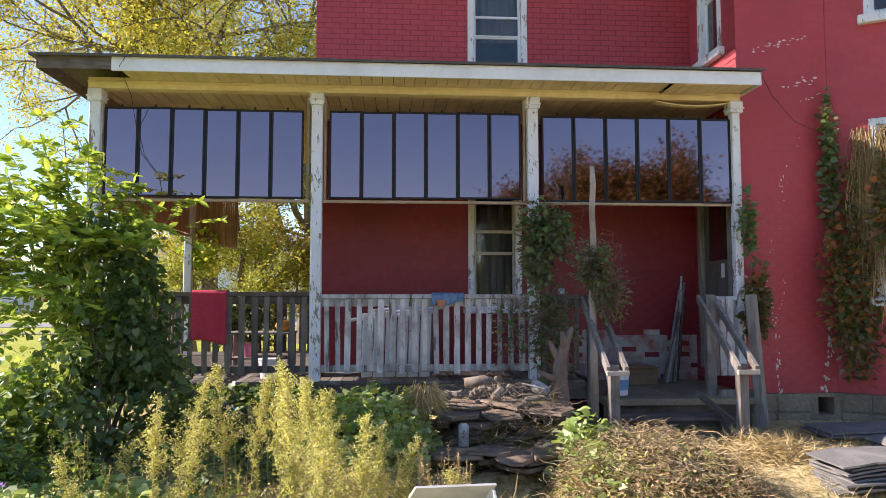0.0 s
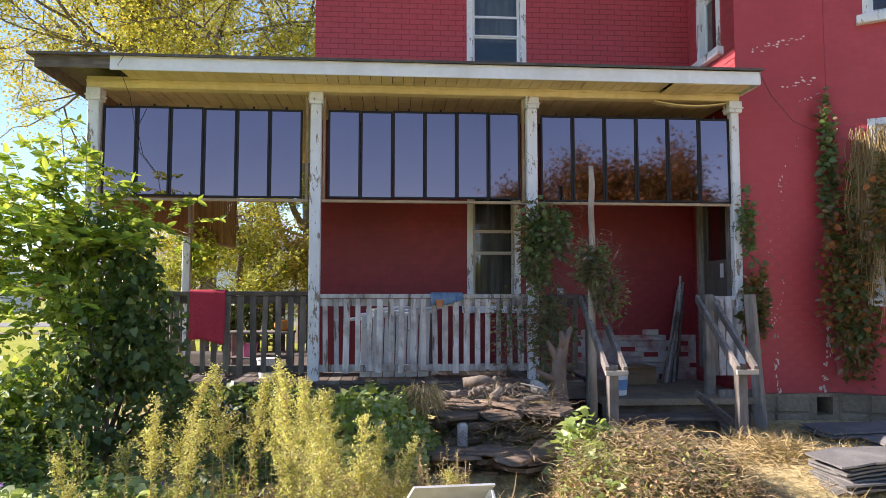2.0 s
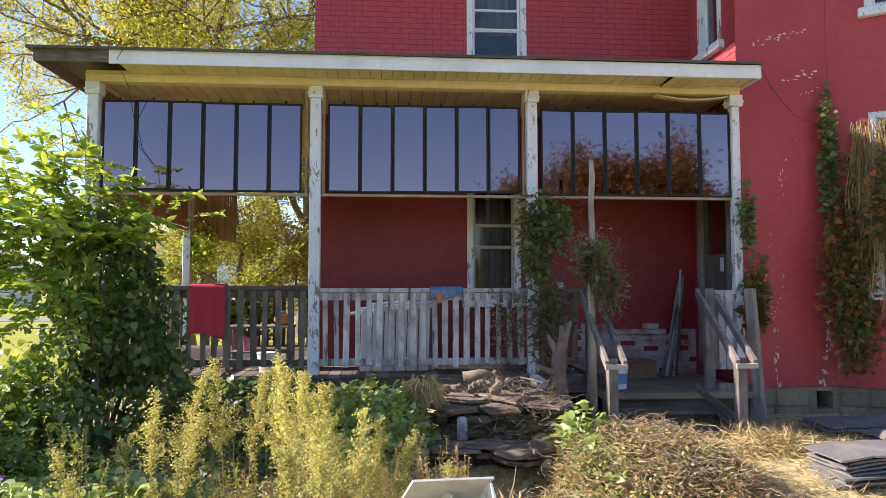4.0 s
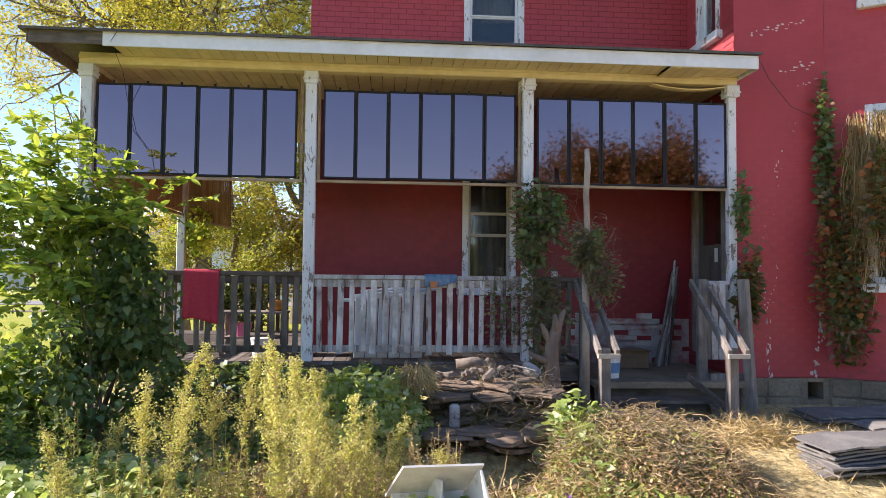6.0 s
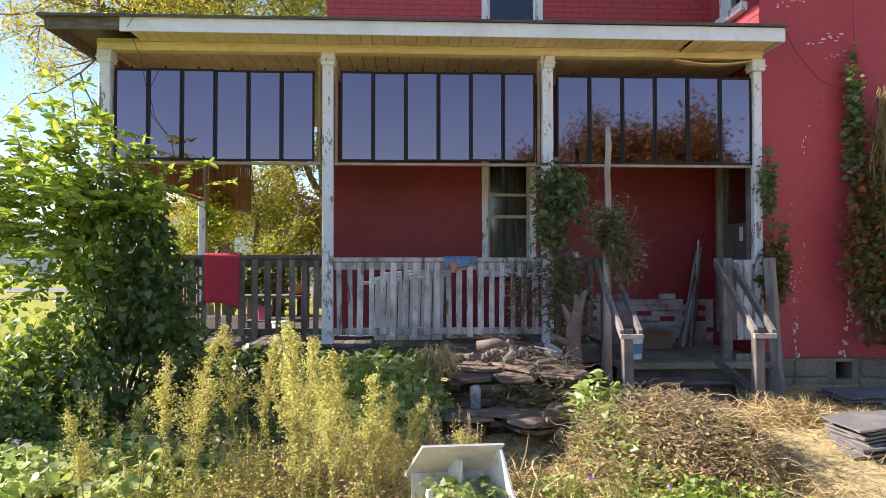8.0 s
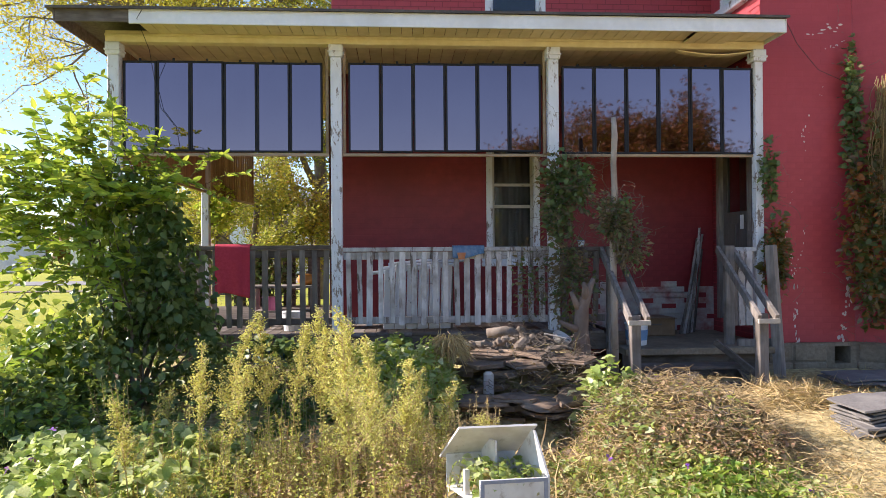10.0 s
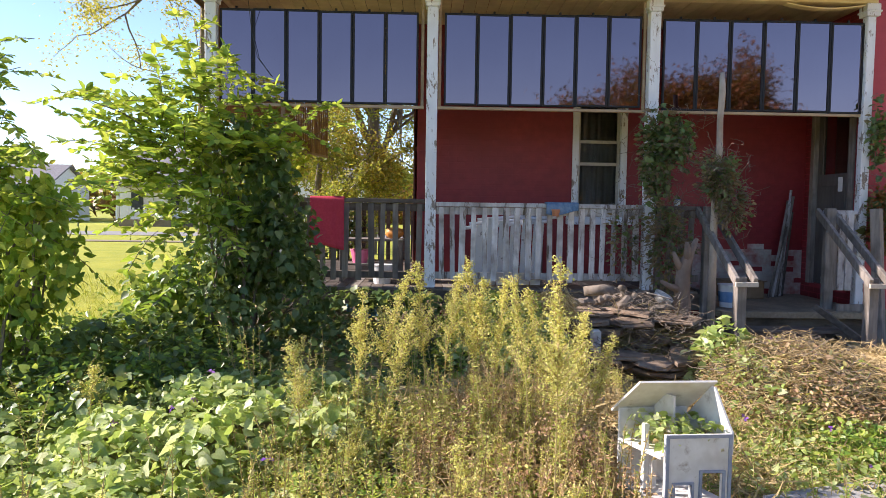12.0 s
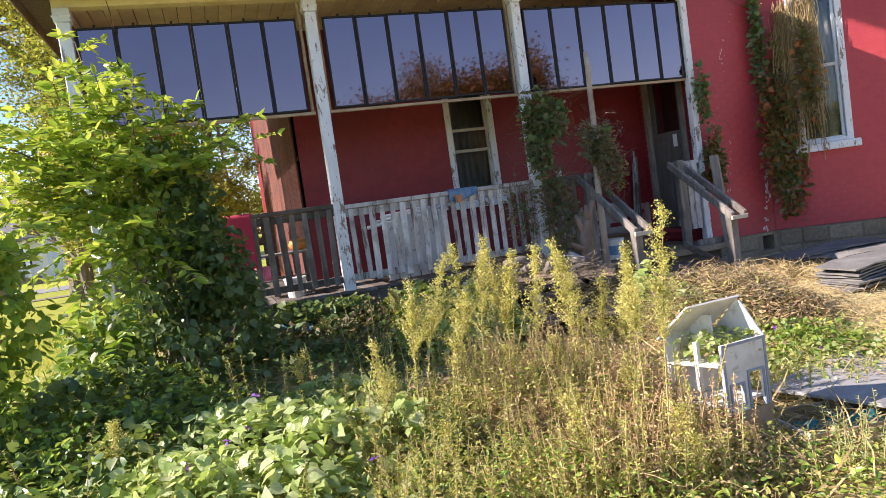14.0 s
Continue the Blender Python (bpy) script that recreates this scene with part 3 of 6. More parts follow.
tagged(part("porch_roof", r, ROOFING), "dark roll-roofed porch roof with thin drip edge", "roof", kind="structure")


# ---- solar panels hung between the posts ----
def solar_panel(x0, x1, z0, z1, y, lean):
    p = thing("solar_panel", "violet glass solar panel in black frame under the porch roof", "solar panel", (x0, y, z0), "solar panels on the porch")
    m = Matrix.Translation((x0, y, z1)) @ Matrix.Rotation(lean, 4, "X")
    w, h, t = x1 - x0, z1 - z0, 0.022
    f = Geo()
    f.box(0, t, -0.02, 0.02, -h, 0, m, 0.003)
    f.box(w - t, w, -0.02, 0.02, -h, 0, m, 0.003)
    f.box(t, w - t, -0.02, 0.02, -t, 0, m, 0.003)
    f.box(t, w - t, -0.02, 0.02, -h, -h + t, m, 0.003)
    part("frame", f, FRAME_BLACK, p)
    part("glass", Geo().box(t, w - t, -0.008, 0.0, -h + t, -t, m), PANEL_GLASS, p)
    k = Geo().box(w * 0.5 - 0.012, w * 0.5 + 0.012, -0.012, 0.008, -0.004, 0.03, m, 0.003)
    part("bracket", k, FRAME_BLACK, p)


for a, b, drop in ((-3.285, -1.04, 0.0), (-0.745, 1.515, 0.0), (1.765, 4.105, 0.01)):
    w = (b - a) / 6
    for i in range(6):
        j = rnd.uniform(-0.008, 0.008)
        solar_panel(a + i * w + 0.002, a + (i + 1) * w - 0.002, 2.615 + j - drop, 3.652 + j - drop, 7.972, rnd.uniform(-0.004, 0.004))
    t = thing("panel_batten", "bare tan wooden batten framing the solar panels", "batten", (a, 7.97, 2.59), "panel battens")
    part("bottom_rail", Geo().box(a - 0.07, b + 0.07, 7.955, 7.995, 2.565, 2.598, None, 0.004), TAN_WOOD, t)
    part("side_rail", Geo().box(a - 0.065, a - 0.03, 7.995, 8.025, 2.60, 3.83, None, 0.004), TAN_WOOD, t)
    part("side_rail", Geo().box(b + 0.03, b + 0.065, 7.995, 8.025, 2.60, 3.83, None, 0.004), TAN_WOOD, t)

BROWN_PICKET = surface("bare_brown_grey_picket", (0.13, 0.11, 0.095), (0.22, 0.19, 0.165), (0.08, 0.065, 0.055), 22, 3, 0.88, 0.6, 0.004, stretch=(1, 1, 0.12), random_tone=0.25)
# ---- railings ----
def railing(a, b, z_top, mat_top, mat_slat, label, step=0.125, y=FRONT_Y, tilt=0.0, z_low=0.64, seed=1):
    r = random.Random(seed)
    t = thing("porch_railing", label, "railing", (a, y, z_low), "porch railings")
    part("top_rail", Geo().box(a, b, y - 0.05, y + 0.04, z_top - 0.05, z_top, None, 0.006), mat_top, t)
    part("under_rail", Geo().box(a, b, y - 0.012, y + 0.025, z_top - 0.14, z_top - 0.053, None, 0.005), mat_top, t)
    part("bottom_rail", Geo().box(a, b, y - 0.012, y + 0.03, z_low - 0.02, z_low + 0.06, None, 0.005), mat_slat, t)
    x = a + 0.06
    while x < b - 0.05:
        w = r.uniform(0.052, 0.072)
        m = Matrix.Translation((x, y - 0.026, z_top - 0.05)) @ Matrix.Rotation(r.uniform(-0.02, 0.02), 4, "Y")
        part("picket", Geo().box(-w / 2, w / 2, -0.012, 0.012, -(z_top - 0.05 - z_low) - r.uniform(0.0, 0.05), -0.003, m, 0.004), mat_slat, t)
        x += step
    return t


railing(-3.30, -0.945, 1.535, DARK_WOOD, BROWN_PICKET, "dark weathered porch railing with grey pickets", 0.14, seed=3)
railing(-0.815, 1.585, 1.505, PICKET, PICKET, "porch railing with flaking white pickets", seed=4)
railing(1.715, 2.26, 1.50, DARK_WOOD, GREY_WOOD, "short weathered porch railing wrapped in dry vine", seed=5)
railing(3.72, 4.09, 1.48, PICKET, PICKET, "short porch railing beside the steps", seed=6)
t = thing("side_railing", "weathered railing along the side porch", "railing", (-3.37, 8.1, 0.6))
part("top_rail", Geo().box(-3.42, -3.32, 8.03, 11.5, 1.47, 1.52, None, 0.006), DARK_WOOD, t)
y = 8.15
while y < 11.5:
    part("picket", Geo().box(-3.385, -3.355, y - 0.03, y + 0.03, 0.54, 1.467, None, 0.004), GREY_WOOD, t)
    y += 0.16

# ---- steps with handrails ----
steps = thing("porch_steps", "weathered wooden porch steps below a concrete landing", "steps", (2.9, 7.2, 0.0))
part("landing", Geo().box(2.36, 4.19, 7.52, 9.29, 0.265, 0.34, None, 0.008), FOUNDATION, steps, "rough concrete landing")
part("riser", Geo().box(2.38, 4.1, 7.66, 7.70, -0.1, 0.263, None, 0.004), DARK_WOOD, steps)
part("tread", Geo().box(2.34, 3.62, 7.18, 7.45, 0.155, 0.195, None, 0.006), DARK_WOOD, steps)
part("tread", Geo().box(2.32, 3.60, 6.88, 7.13, -0.01, 0.03, None, 0.006), DARK_WOOD, steps)
for x in (2.27, 3.64):
    s = Geo()
    s.add([(x - 0.02, 7.86, 0.262), (x - 0.02, 6.86, -0.15), (x - 0.02, 7.1, -0.1), (x - 0.02, 7.86, 0.12), (x + 0.02, 7.86, 0.262), (x + 0.02, 6.86, -0.15), (x + 0.02, 7.1, -0.1), (x + 0.02, 7.86, 0.12)],
          [(0, 1, 2, 3), (4, 7, 6, 5), (0, 4, 5, 1), (1, 5, 6, 2), (2, 6, 7, 3), (3, 7, 4, 0)])
    part("stringer", s, DARK_WOOD, steps)


def handrail(x, dx):
    h = thing("stair_handrail", "weathered grey double-board stair handrail with a sunlit-coloured end board", "handrail", (x, 7.2, 0.0), "stair handrails")
    p, q = Vector((x, 7.92, 1.46)), Vector((x + dx, 6.60, 0.755))
    for s in (-0.09, 0.09):
        part("rail_board", Geo().beam(p + Vector((s, 0, 0)), q + Vector((s, 0, 0)), 0.04, 0.09), GREY_WOOD, h)
    d = (q - p).normalized()
    e = Geo().beam(q + Vector((-0.112, -0.012, -0.022)), q + Vector((0.112, -0.012, -0.022)), 0.030, 0.048)
    # The end board's paleness is painted-in sunlight.
    part("end_block", e, SUNLIT_END, h, "end board coloured pale for sunlight")
    part("newel", Geo().box(x + dx - 0.05, x + dx + 0.05, 6.68, 6.78, -0.12, 0.80, None, 0.008), GREY_WOOD, h)
    part("upper_post", Geo().box(x - 0.055, x + 0.055, 7.78, 7.86, 0.0, 1.50, None, 0.008), GREY_WOOD, h)


handrail(2.30, -0.11)
handrail(3.71, -0.20)
t = thing("corner_post", "leaning weathered grey post beside the porch steps", "post", (4.05, 7.6, 0.0))
part("post", Geo().beam((4.16, 7.52, -0.1), (4.10, 7.60, 1.50), 0.10, 0.10), GREY_WOOD, t)
part("brace", Geo().beam((3.36, 7.45, 0.42), (3.70, 6.85, 0.02), 0.035, 0.07), DARK_WOOD, t)
part("rail", Geo().box(3.72, 4.12, 7.62, 7.66, 0.28, 0.42, None, 0.005), GREY_WOOD, t)
for i, x in enumerate((3.80, 3.89, 3.98)):
    part("slat", Geo().box(x - 0.04, x + 0.04, 7.86, 7.885, 0.55, 1.44, None, 0.004), PICKET if i else GREY_WOOD, t)

# ---- door in the wing's side ----
door = thing("door_1", "dark panelled house door with a glazed upper half", "door", kind="structure")
m = wing_side.axes()
f = Geo()
f.box(0.16, 0.25, -0.03, 0.05, 0.52, 3.02, m, 0.006)
f.box(0.99, 1.08, -0.03, 0.05, 0.52, 3.02, m, 0.006)
f.box(0.25, 0.99, -0.028, 0.05, 2.93, 3.02, m, 0.006)
part("door_frame", f, GREY_WOOD, door, "weathered grey door frame")
DOOR_PAINT = surface("grey_door_paint", (0.09, 0.08, 0.075), (0.13, 0.115, 0.105), None, 15, 2, 0.6, 0.2, stretch=(1, 1, 0.2))
leaf = Geo()
leaf.box(0.25, 0.99, 0.03, 0.075, 0.53, 1.95, m, 0.005)
leaf.box(0.25, 0.36, 0.03, 0.075, 1.95, 2.93, m, 0.005)
leaf.box(0.88, 0.99, 0.03, 0.075, 1.95, 2.93, m, 0.005)
leaf.box(0.36, 0.88, 0.03, 0.075, 2.8, 2.93, m, 0.005)
for a, b in ((0.36, 0.60), (0.64, 0.88)):
    leaf.box(a, b, 0.018, 0.03, 0.75, 1.80, m, 0.008)
lf = part("door_leaf", leaf, DOOR_PAINT, door)
part("pane", Geo().box(0.36, 0.88, 0.048, 0.054, 1.95, 2.8, m), GLASS, door)
part("door_handle", Geo().tube([m @ Vector((0.93, 0.03, 1.45)), m @ Vector((0.93, -0.03, 1.45))], [0.02, 0.028], 8), FRAME_BLACK, door)
PAPER = surface("white_paper", (0.68, 0.68, 0.70), (0.76, 0.76, 0.78), None, 8, 2, 0.8, 0.05)
nt = tagged(part("paper_note", Geo().box(0.74, 0.83, -0.004, -0.001, 1.72, 1.90, m @ Matrix.Translation((0, 0.016, 0))), PAPER), "small white paper notice pinned on the door", "notice")

# ---- things on the porch ----
LANDING_Z = 0.341
t = thing("leaning_boards", "bundle of thin weathered wooden strips leaning in the porch corner", "boards", (3.75, 8.9, LANDING_Z), "")
for i in range(7):
    x = 3.50 + 0.045 * i
    part("strip", Geo().beam((x, 8.75 + 0.03 * i, LANDING_Z + 0.01), (3.98 + rnd.uniform(-0.07, 0.07), 9.2, 1.60 + rnd.uniform(-0.28, 0.22)), 0.03, 0.012, 0.002), PICKET if i in (2, 5) else GREY_WOOD if i % 2 else DARK_WOOD, t)
CARD = surface("brown_cardboard", (0.22, 0.14, 0.08), (0.27, 0.18, 0.11), None, 12, 2, 0.85, 0.1)
bx = thing("cardboard_box", "brown cardboard box standing on the porch deck", "box", (3.15, 8.8, LANDING_Z))
part("body", Geo().box(2.92, 3.40, 8.65, 9.0, LANDING_Z + 0.002, LANDING_Z + 0.235, None, 0.008), CARD, bx)
part("flap", Geo().box(2.92, 3.40, 8.58, 8.66, LANDING_Z + 0.23, LANDING_Z + 0.238, None, 0.002), CARD, bx)
part("print_bar", Geo().box(3.02, 3.22, 8.646, 8.6495, LANDING_Z + 0.14, LANDING_Z + 0.16), DARK_WOOD, bx)
BLUE = surface("blue_label", (0.10, 0.22, 0.42), (0.16, 0.30, 0.5), None, 9, 2, 0.5, 0.05)
PLASTIC_W = surface("white_plastic", (0.62, 0.64, 0.66), (0.70, 0.72, 0.74), None, 9, 2, 0.45, 0.05)
bk = thing("bucket", "white plastic bucket with a blue band", "bucket", (2.62, 7.9, LANDING_Z))
part("shell", Geo().tube([(2.62, 7.9, LANDING_Z), (2.62, 7.9, LANDING_Z + 0.26)], [0.115, 0.135], 20), PLASTIC_W, bk)
part("label_band", Geo().tube([(2.62, 7.9, LANDING_Z + 0.06), (2.62, 7.9, LANDING_Z + 0.18)], [0.123, 0.132], 20), BLUE, bk, "blue printed band")
part("rim", Geo().tube([(2.62, 7.9, LANDING_Z + 0.245), (2.62, 7.9, LANDING_Z + 0.262)], [0.142, 0.142], 20), PLASTIC_W, bk)

CHIPPED_WHITE = surface("chipped_white_board_paint", (0.76, 0.77, 0.80), (0.70, 0.71, 0.74), None, 12, 2, 0.6, 0.2, 0.002, wear=(0.30, 0.29, 0.30), wear_scale=10, wear_at=(0.62, 0.66))
wb = thing("leaning_board", "white-painted board panel leaning behind the railing", "board", (0.1, 8.1, DECK_Z))
for i in range(6):
    a = -0.30 + i * 0.135
    part("plank", Geo().beam((a, 8.12, DECK_Z + 0.02), (a + 0.02, 8.05, 1.34 - rnd.uniform(0, 0.10)), 0.128, 0.018, 0.003, 0), CHIPPED_WHITE, wb)
for i in range(3):
    z = 1.20 + 0.05 * i
    tb = tagged(part("white_pipe", Geo().tube([(-0.50 + 0.1 * i, 8.30 + 0.05 * i, z), (0.55 + 0.1 * i, 8.28 + 0.05 * i, z + 0.10)], 0.022, 10), WHITE_TRIM), "long white plastic pipe resting behind the railing", "pipe", "white pipes")
rack = thing("pipe_rack", "low grey trestle behind the porch railing", "trestle", (0.0, 8.4, DECK_Z))
for x in (-0.25, 0.45):
    part("leg", Geo().box(x - 0.03, x + 0.03, 8.24, 8.44, DECK_Z, 1.195 + (x + 0.25) * 0.09, None, 0.004), GREY_WOOD, rack)


def cloth(name, x0, x1, z0, z1, y, material, label, category, seed, over=0.1):
    """A cloth hung over a rail: down its front with soft folds, over the top and a little down behind."""
    r = random.Random(seed)
    nx, ns = 26, 22
    ph = [r.uniform(0, 6) for _ in range(4)]
    prof = []
    for j in range(ns + 1):
        s = j / ns
        if s < 0.7:
            prof.append((-0.072, z0 + (z1 - z0) * s / 0.7))
        elif s < 0.8:
            prof.append((-0.072 + 0.135 * (s - 0.7) / 0.1, z1 + 0.008))
        else:
            prof.append((0.065, z1 - over * (s - 0.8) / 0.2))
    v = []
    for j, (dy, z) in enumerate(prof):
        for i in range(nx + 1):
            u = i / nx
            amp = 0.018 * max(0, 1 - j / (0.7 * ns))
            w = math.sin(9 * u + ph[0]) + 0.6 * math.sin(17 * u + ph[1]) + 0.4 * math.sin(5 * u + 3 * j / ns + ph[2])
            hem = 0.03 * math.sin(4 * u + ph[3]) * max(0, 1 - j / 8)
            v.append((x0 + (x1 - x0) * u, y + dy - amp * abs(w) * 0.7, z + hem))
    g = Geo().add(v, [(j * (nx + 1) + i, j * (nx + 1) + i + 1, (j + 1) * (nx + 1) + i + 1, (j + 1) * (nx + 1) + i) for j in range(ns) for i in range(nx)])
    ob = part(name, g, material, smooth=True)
    sd = ob.modifiers.new("thickness", "SOLIDIFY")
    sd.thickness = 0.006
    return tagged(ob, label, category)


RED_CLOTH = surface("red_towel_cloth", (0.42, 0.03, 0.06), (0.50, 0.045, 0.08), (0.36, 0.025, 0.05), 40, 2, 0.95, 0.3, 0.002)
DENIM = surface("blue_denim", (0.06, 0.13, 0.24), (0.12, 0.22, 0.36), (0.22, 0.30, 0.40), 30, 8, 0.9, 0.4, 0.003)
cloth("red_towel", -2.25, -1.86, 0.97, 1.545, FRONT_Y, RED_CLOTH, "red towel hung over the porch railing", "towel", 2, 0.25)
cloth("blue_rag", 0.45, 0.82, 1.40, 1.515, FRONT_Y, DENIM, "crumpled blue denim rag on the railing", "rag", 3, 0.05)
TERRACOTTA = surface("orange_clay", (0.48, 0.19, 0.09), (0.55, 0.24, 0.12), None, 14, 2, 0.85, 0.2)
tagged(part("clay_pot", Geo().tube([(0.55, 7.84, 1.36), (0.55, 7.84, 1.44)], [0.035, 0.05], 14), TERRACOTTA, smooth=False), "small orange clay pot hung on the railing", "pot")
c = thing("tin_cup", "small white tin cup standing on the railing", "cup", (1.98, FRONT_Y, 1.5))
part("wall", Geo().tube([(1.98, FRONT_Y, 1.502), (1.98, FRONT_Y, 1.575)], [0.036, 0.04], 14), PLASTIC_W, c)
part("rim", Geo().tube([(1.98, FRONT_Y, 1.57), (1.98, FRONT_Y, 1.578)], [0.043, 0.043], 14), BLUE, c)

# ---- bamboo blind and side porch ----
BAMBOO = surface("bamboo_slats", (0.28, 0.15, 0.07), (0.40, 0.24, 0.11), (0.20, 0.10, 0.05), 14, 2, 0.7, 0.3, 0.003, stretch=(1, 1, 0.1), random_tone=0.25)
sb = thing("bamboo_blind", "brown bamboo blind along the open porch side", "blind", (-3.37, 9.8, 3.8))
me = Geo().box(-0.01, 0.01, 0, 0.026, -1.32, 0).mesh("slat")
me.materials.append(BAMBOO)
for i in range(104):
    ob = new("slat", me)
    ob.parent = sb
    ob.matrix_parent_inverse = sb.matrix_basis.inverted()
    ob.matrix_basis = Matrix.Translation((-3.37, 8.06 + 0.034 * i, 3.838))
part("bottom_bar", Geo().box(-3.39, -3.35, 8.06, 11.52, 2.46, 2.50, None, 0.004), TAN_WOOD, sb)
bl = thing("bamboo_blind", "brown bamboo blind hanging at the side porch", "blind", (-3.0, 11.7, 3.8))
for i in range(24):
    x = -3.32 + 0.03 * i
    part("slat", Geo().box(x, x + 0.024, 11.68, 11.70, 2.45 - 0.16 * i / 24, 3.84), BAMBOO, bl)
part("bottom_bar", Geo().beam((-3.34, 11.69, 2.44), (-2.60, 11.69, 2.28), 0.03, 0.04), TAN_WOOD, bl)
CLAD = surface("brown_stained_slat", (0.13, 0.035, 0.026), (0.20, 0.06, 0.04), (0.07, 0.035, 0.025), 16, 3, 0.75, 0.4, 0.003, stretch=(1, 1, 0.15), random_tone=0.3)
tl = thing("slat_screen", "brown-stained vertical slat screen against the house side", "screen", (CORNER_X - 0.06, 10.0, 0.5))
y = 9.36
while y < 15.5:
    part("slat", Geo().box(CORNER_X - 0.05, CORNER_X - 0.025, y, y + 0.075, 0.53, 3.86, None, 0.004), CLAD, tl)
    y += 0.105
for z in (0.9, 2.2, 3.5):
    part("rail", Geo().box(CORNER_X - 0.024, CORNER_X - 0.001, 9.36, 15.5, z, z + 0.06), CLAD, tl)


# ---- flagstones of the dry pond ----
def flagstone(cx, cy, z, rx, ry, th, seed, tilt=(0, 0)):
    r = random.Random(seed)
    n = 8
    ang = [2 * math.pi * (i + r.uniform(-0.42, 0.42)) / n for i in range(n)]
    rad = [r.uniform(0.62, 1.15) for _ in range(n)]
    yaw = r.uniform(0, 3)
    m = Matrix.Translation((cx, cy, z)) @ Euler((tilt[0], tilt[1], yaw)).to_matrix().to_4x4()
    v = []
    for k, (s, zz) in enumerate(((0.96, 0), (1.0, th * 0.3), (0.97, th * 0.7), (0.955, th))):
        v += [m @ Vector((rx * s * q * math.cos(a) * (1 + 0.05 * r.uniform(-1, 1)), ry * s * q * math.sin(a) * (1 + 0.05 * r.uniform(-1, 1)), zz + 0.006 * r.uniform(-1, 1))) for a, q in zip(ang, rad)]
    f = [(k * n + i, k * n + (i + 1) % n, (k + 1) * n + (i + 1) % n, (k + 1) * n + i) for k in range(3) for i in range(n)]
    f += [tuple(range(n - 1, -1, -1)), tuple(3 * n + i for i in range(n))]
    g = Geo().add(v, f)
    return tagged(part("flagstone", g, STONE), "flat brown flagstone stacked in a tumbled rockery", "stone", "rockery flagstones")


rs = random.Random(5)
# two dry-laid ledges: a low one by the hole and a higher one towards the porch
def ledge(x0, x1, y, z0, z1, depth, seed):
    r = random.Random(seed)
    z, k = z0, 0
    while z < z1:
        th = r.uniform(0.035, 0.07)
        x = x0 + r.uniform(0.0, 0.15)
        while x < x1:
            a = r.uniform(0.10, 0.24)
            flagstone(x + a, y + r.uniform(0.0, 0.16) + 0.10, z, a, 0.13, th, seed * 1000 + k, (r.uniform(-0.05, 0.05), r.uniform(-0.06, 0.06)))
            x += 2 * a + r.uniform(0.0, 0.12)
            k += 1
        z += th + 0.004
    x = x0 - 0.1
    while x < x1:
        a = r.uniform(0.22, 0.40)
        flagstone(x + a, y + depth * 0.42, z + r.uniform(0.0, 0.02), a, depth * 0.5, r.uniform(0.035, 0.055), seed * 1000 + 500 + k, (r.uniform(-0.05, 0.05), r.uniform(-0.05, 0.05)))
        x += 1.45 * a
        k += 1


ledge(0.30, 1.55, 6.30, 0.02, 0.34, 0.62, 3)
ledge(0.28, 0.72, 5.72, -0.16, 0.08, 0.5, 4)
for k, (x, y, z, a, b, tx, ty) in enumerate(((1.10, 5.92, 0.00, 0.34, 0.24, 0.03, 0.0), (1.02, 5.90, 0.045, 0.40, 0.25, 0.02, 0.02), (1.16, 5.88, 0.085, 0.36, 0.26, 0.04, -0.02), (1.04, 5.86, 0.12, 0.42, 0.24, 0.03, 0.02), (1.36, 5.90, 0.15, 0.34, 0.24, 0.05, -0.03),
                                              (0.58, 5.92, 0.12, 0.28, 0.20, 0.0, 0.05), (1.10, 6.70, 0.43, 0.38, 0.26, 0.03, 0.0), (0.60, 6.72, 0.42, 0.34, 0.24, 0.02, -0.03), (1.48, 6.60, 0.38, 0.28, 0.22, 0.05, 0.06))):
    flagstone(x, y, z, a, b, 0.036, 300 + k, (tx, ty))
pale = tagged(part("pale_stone", Geo().box(0.60, 0.69, 6.20, 6.30, 0.10, 0.34, None, 0.02), WHITEWASH), "small upright pale stone in the rockery ledge", "stone")
mound = Geo()
nx, ny = 22, 22
for j in range(ny + 1):
    for i in range(nx + 1):
        x, y = 0.1 + 1.95 * i / nx, 5.75 + 1.95 * j / ny
        e = min(i, nx - i, j, ny - j) / 4
        mound.v.append((x, y, -0.12 + min(1, e) * (0.06 + 0.08 * min(max((y - 5.75) / 0.6, 0), 1) + 0.34 * min(max((y - 6.42) / 0.25, 0), 1)) + 0.04 * noise.noise((x * 4, y * 4, 0))))
mound.f = [(j * (nx + 1) + i, j * (nx + 1) + i + 1, (j + 1) * (nx + 1) + i + 1, (j + 1) * (nx + 1) + i) for j in range(ny) for i in range(nx)]
tagged(part("rockery_soil", mound, SOIL), "bare soil bank under the rockery stones", "soil", kind="stuff")
for k in range(10):
    a = rs.uniform(0, 6.28)
    flagstone(0.85 + 0.28 * math.cos(a), 5.15 + 0.18 * math.sin(a), -0.20 + 0.02 * k % 0.06, rs.uniform(0.06, 0.12), rs.uniform(0.05, 0.09), 0.06, 400 + k)


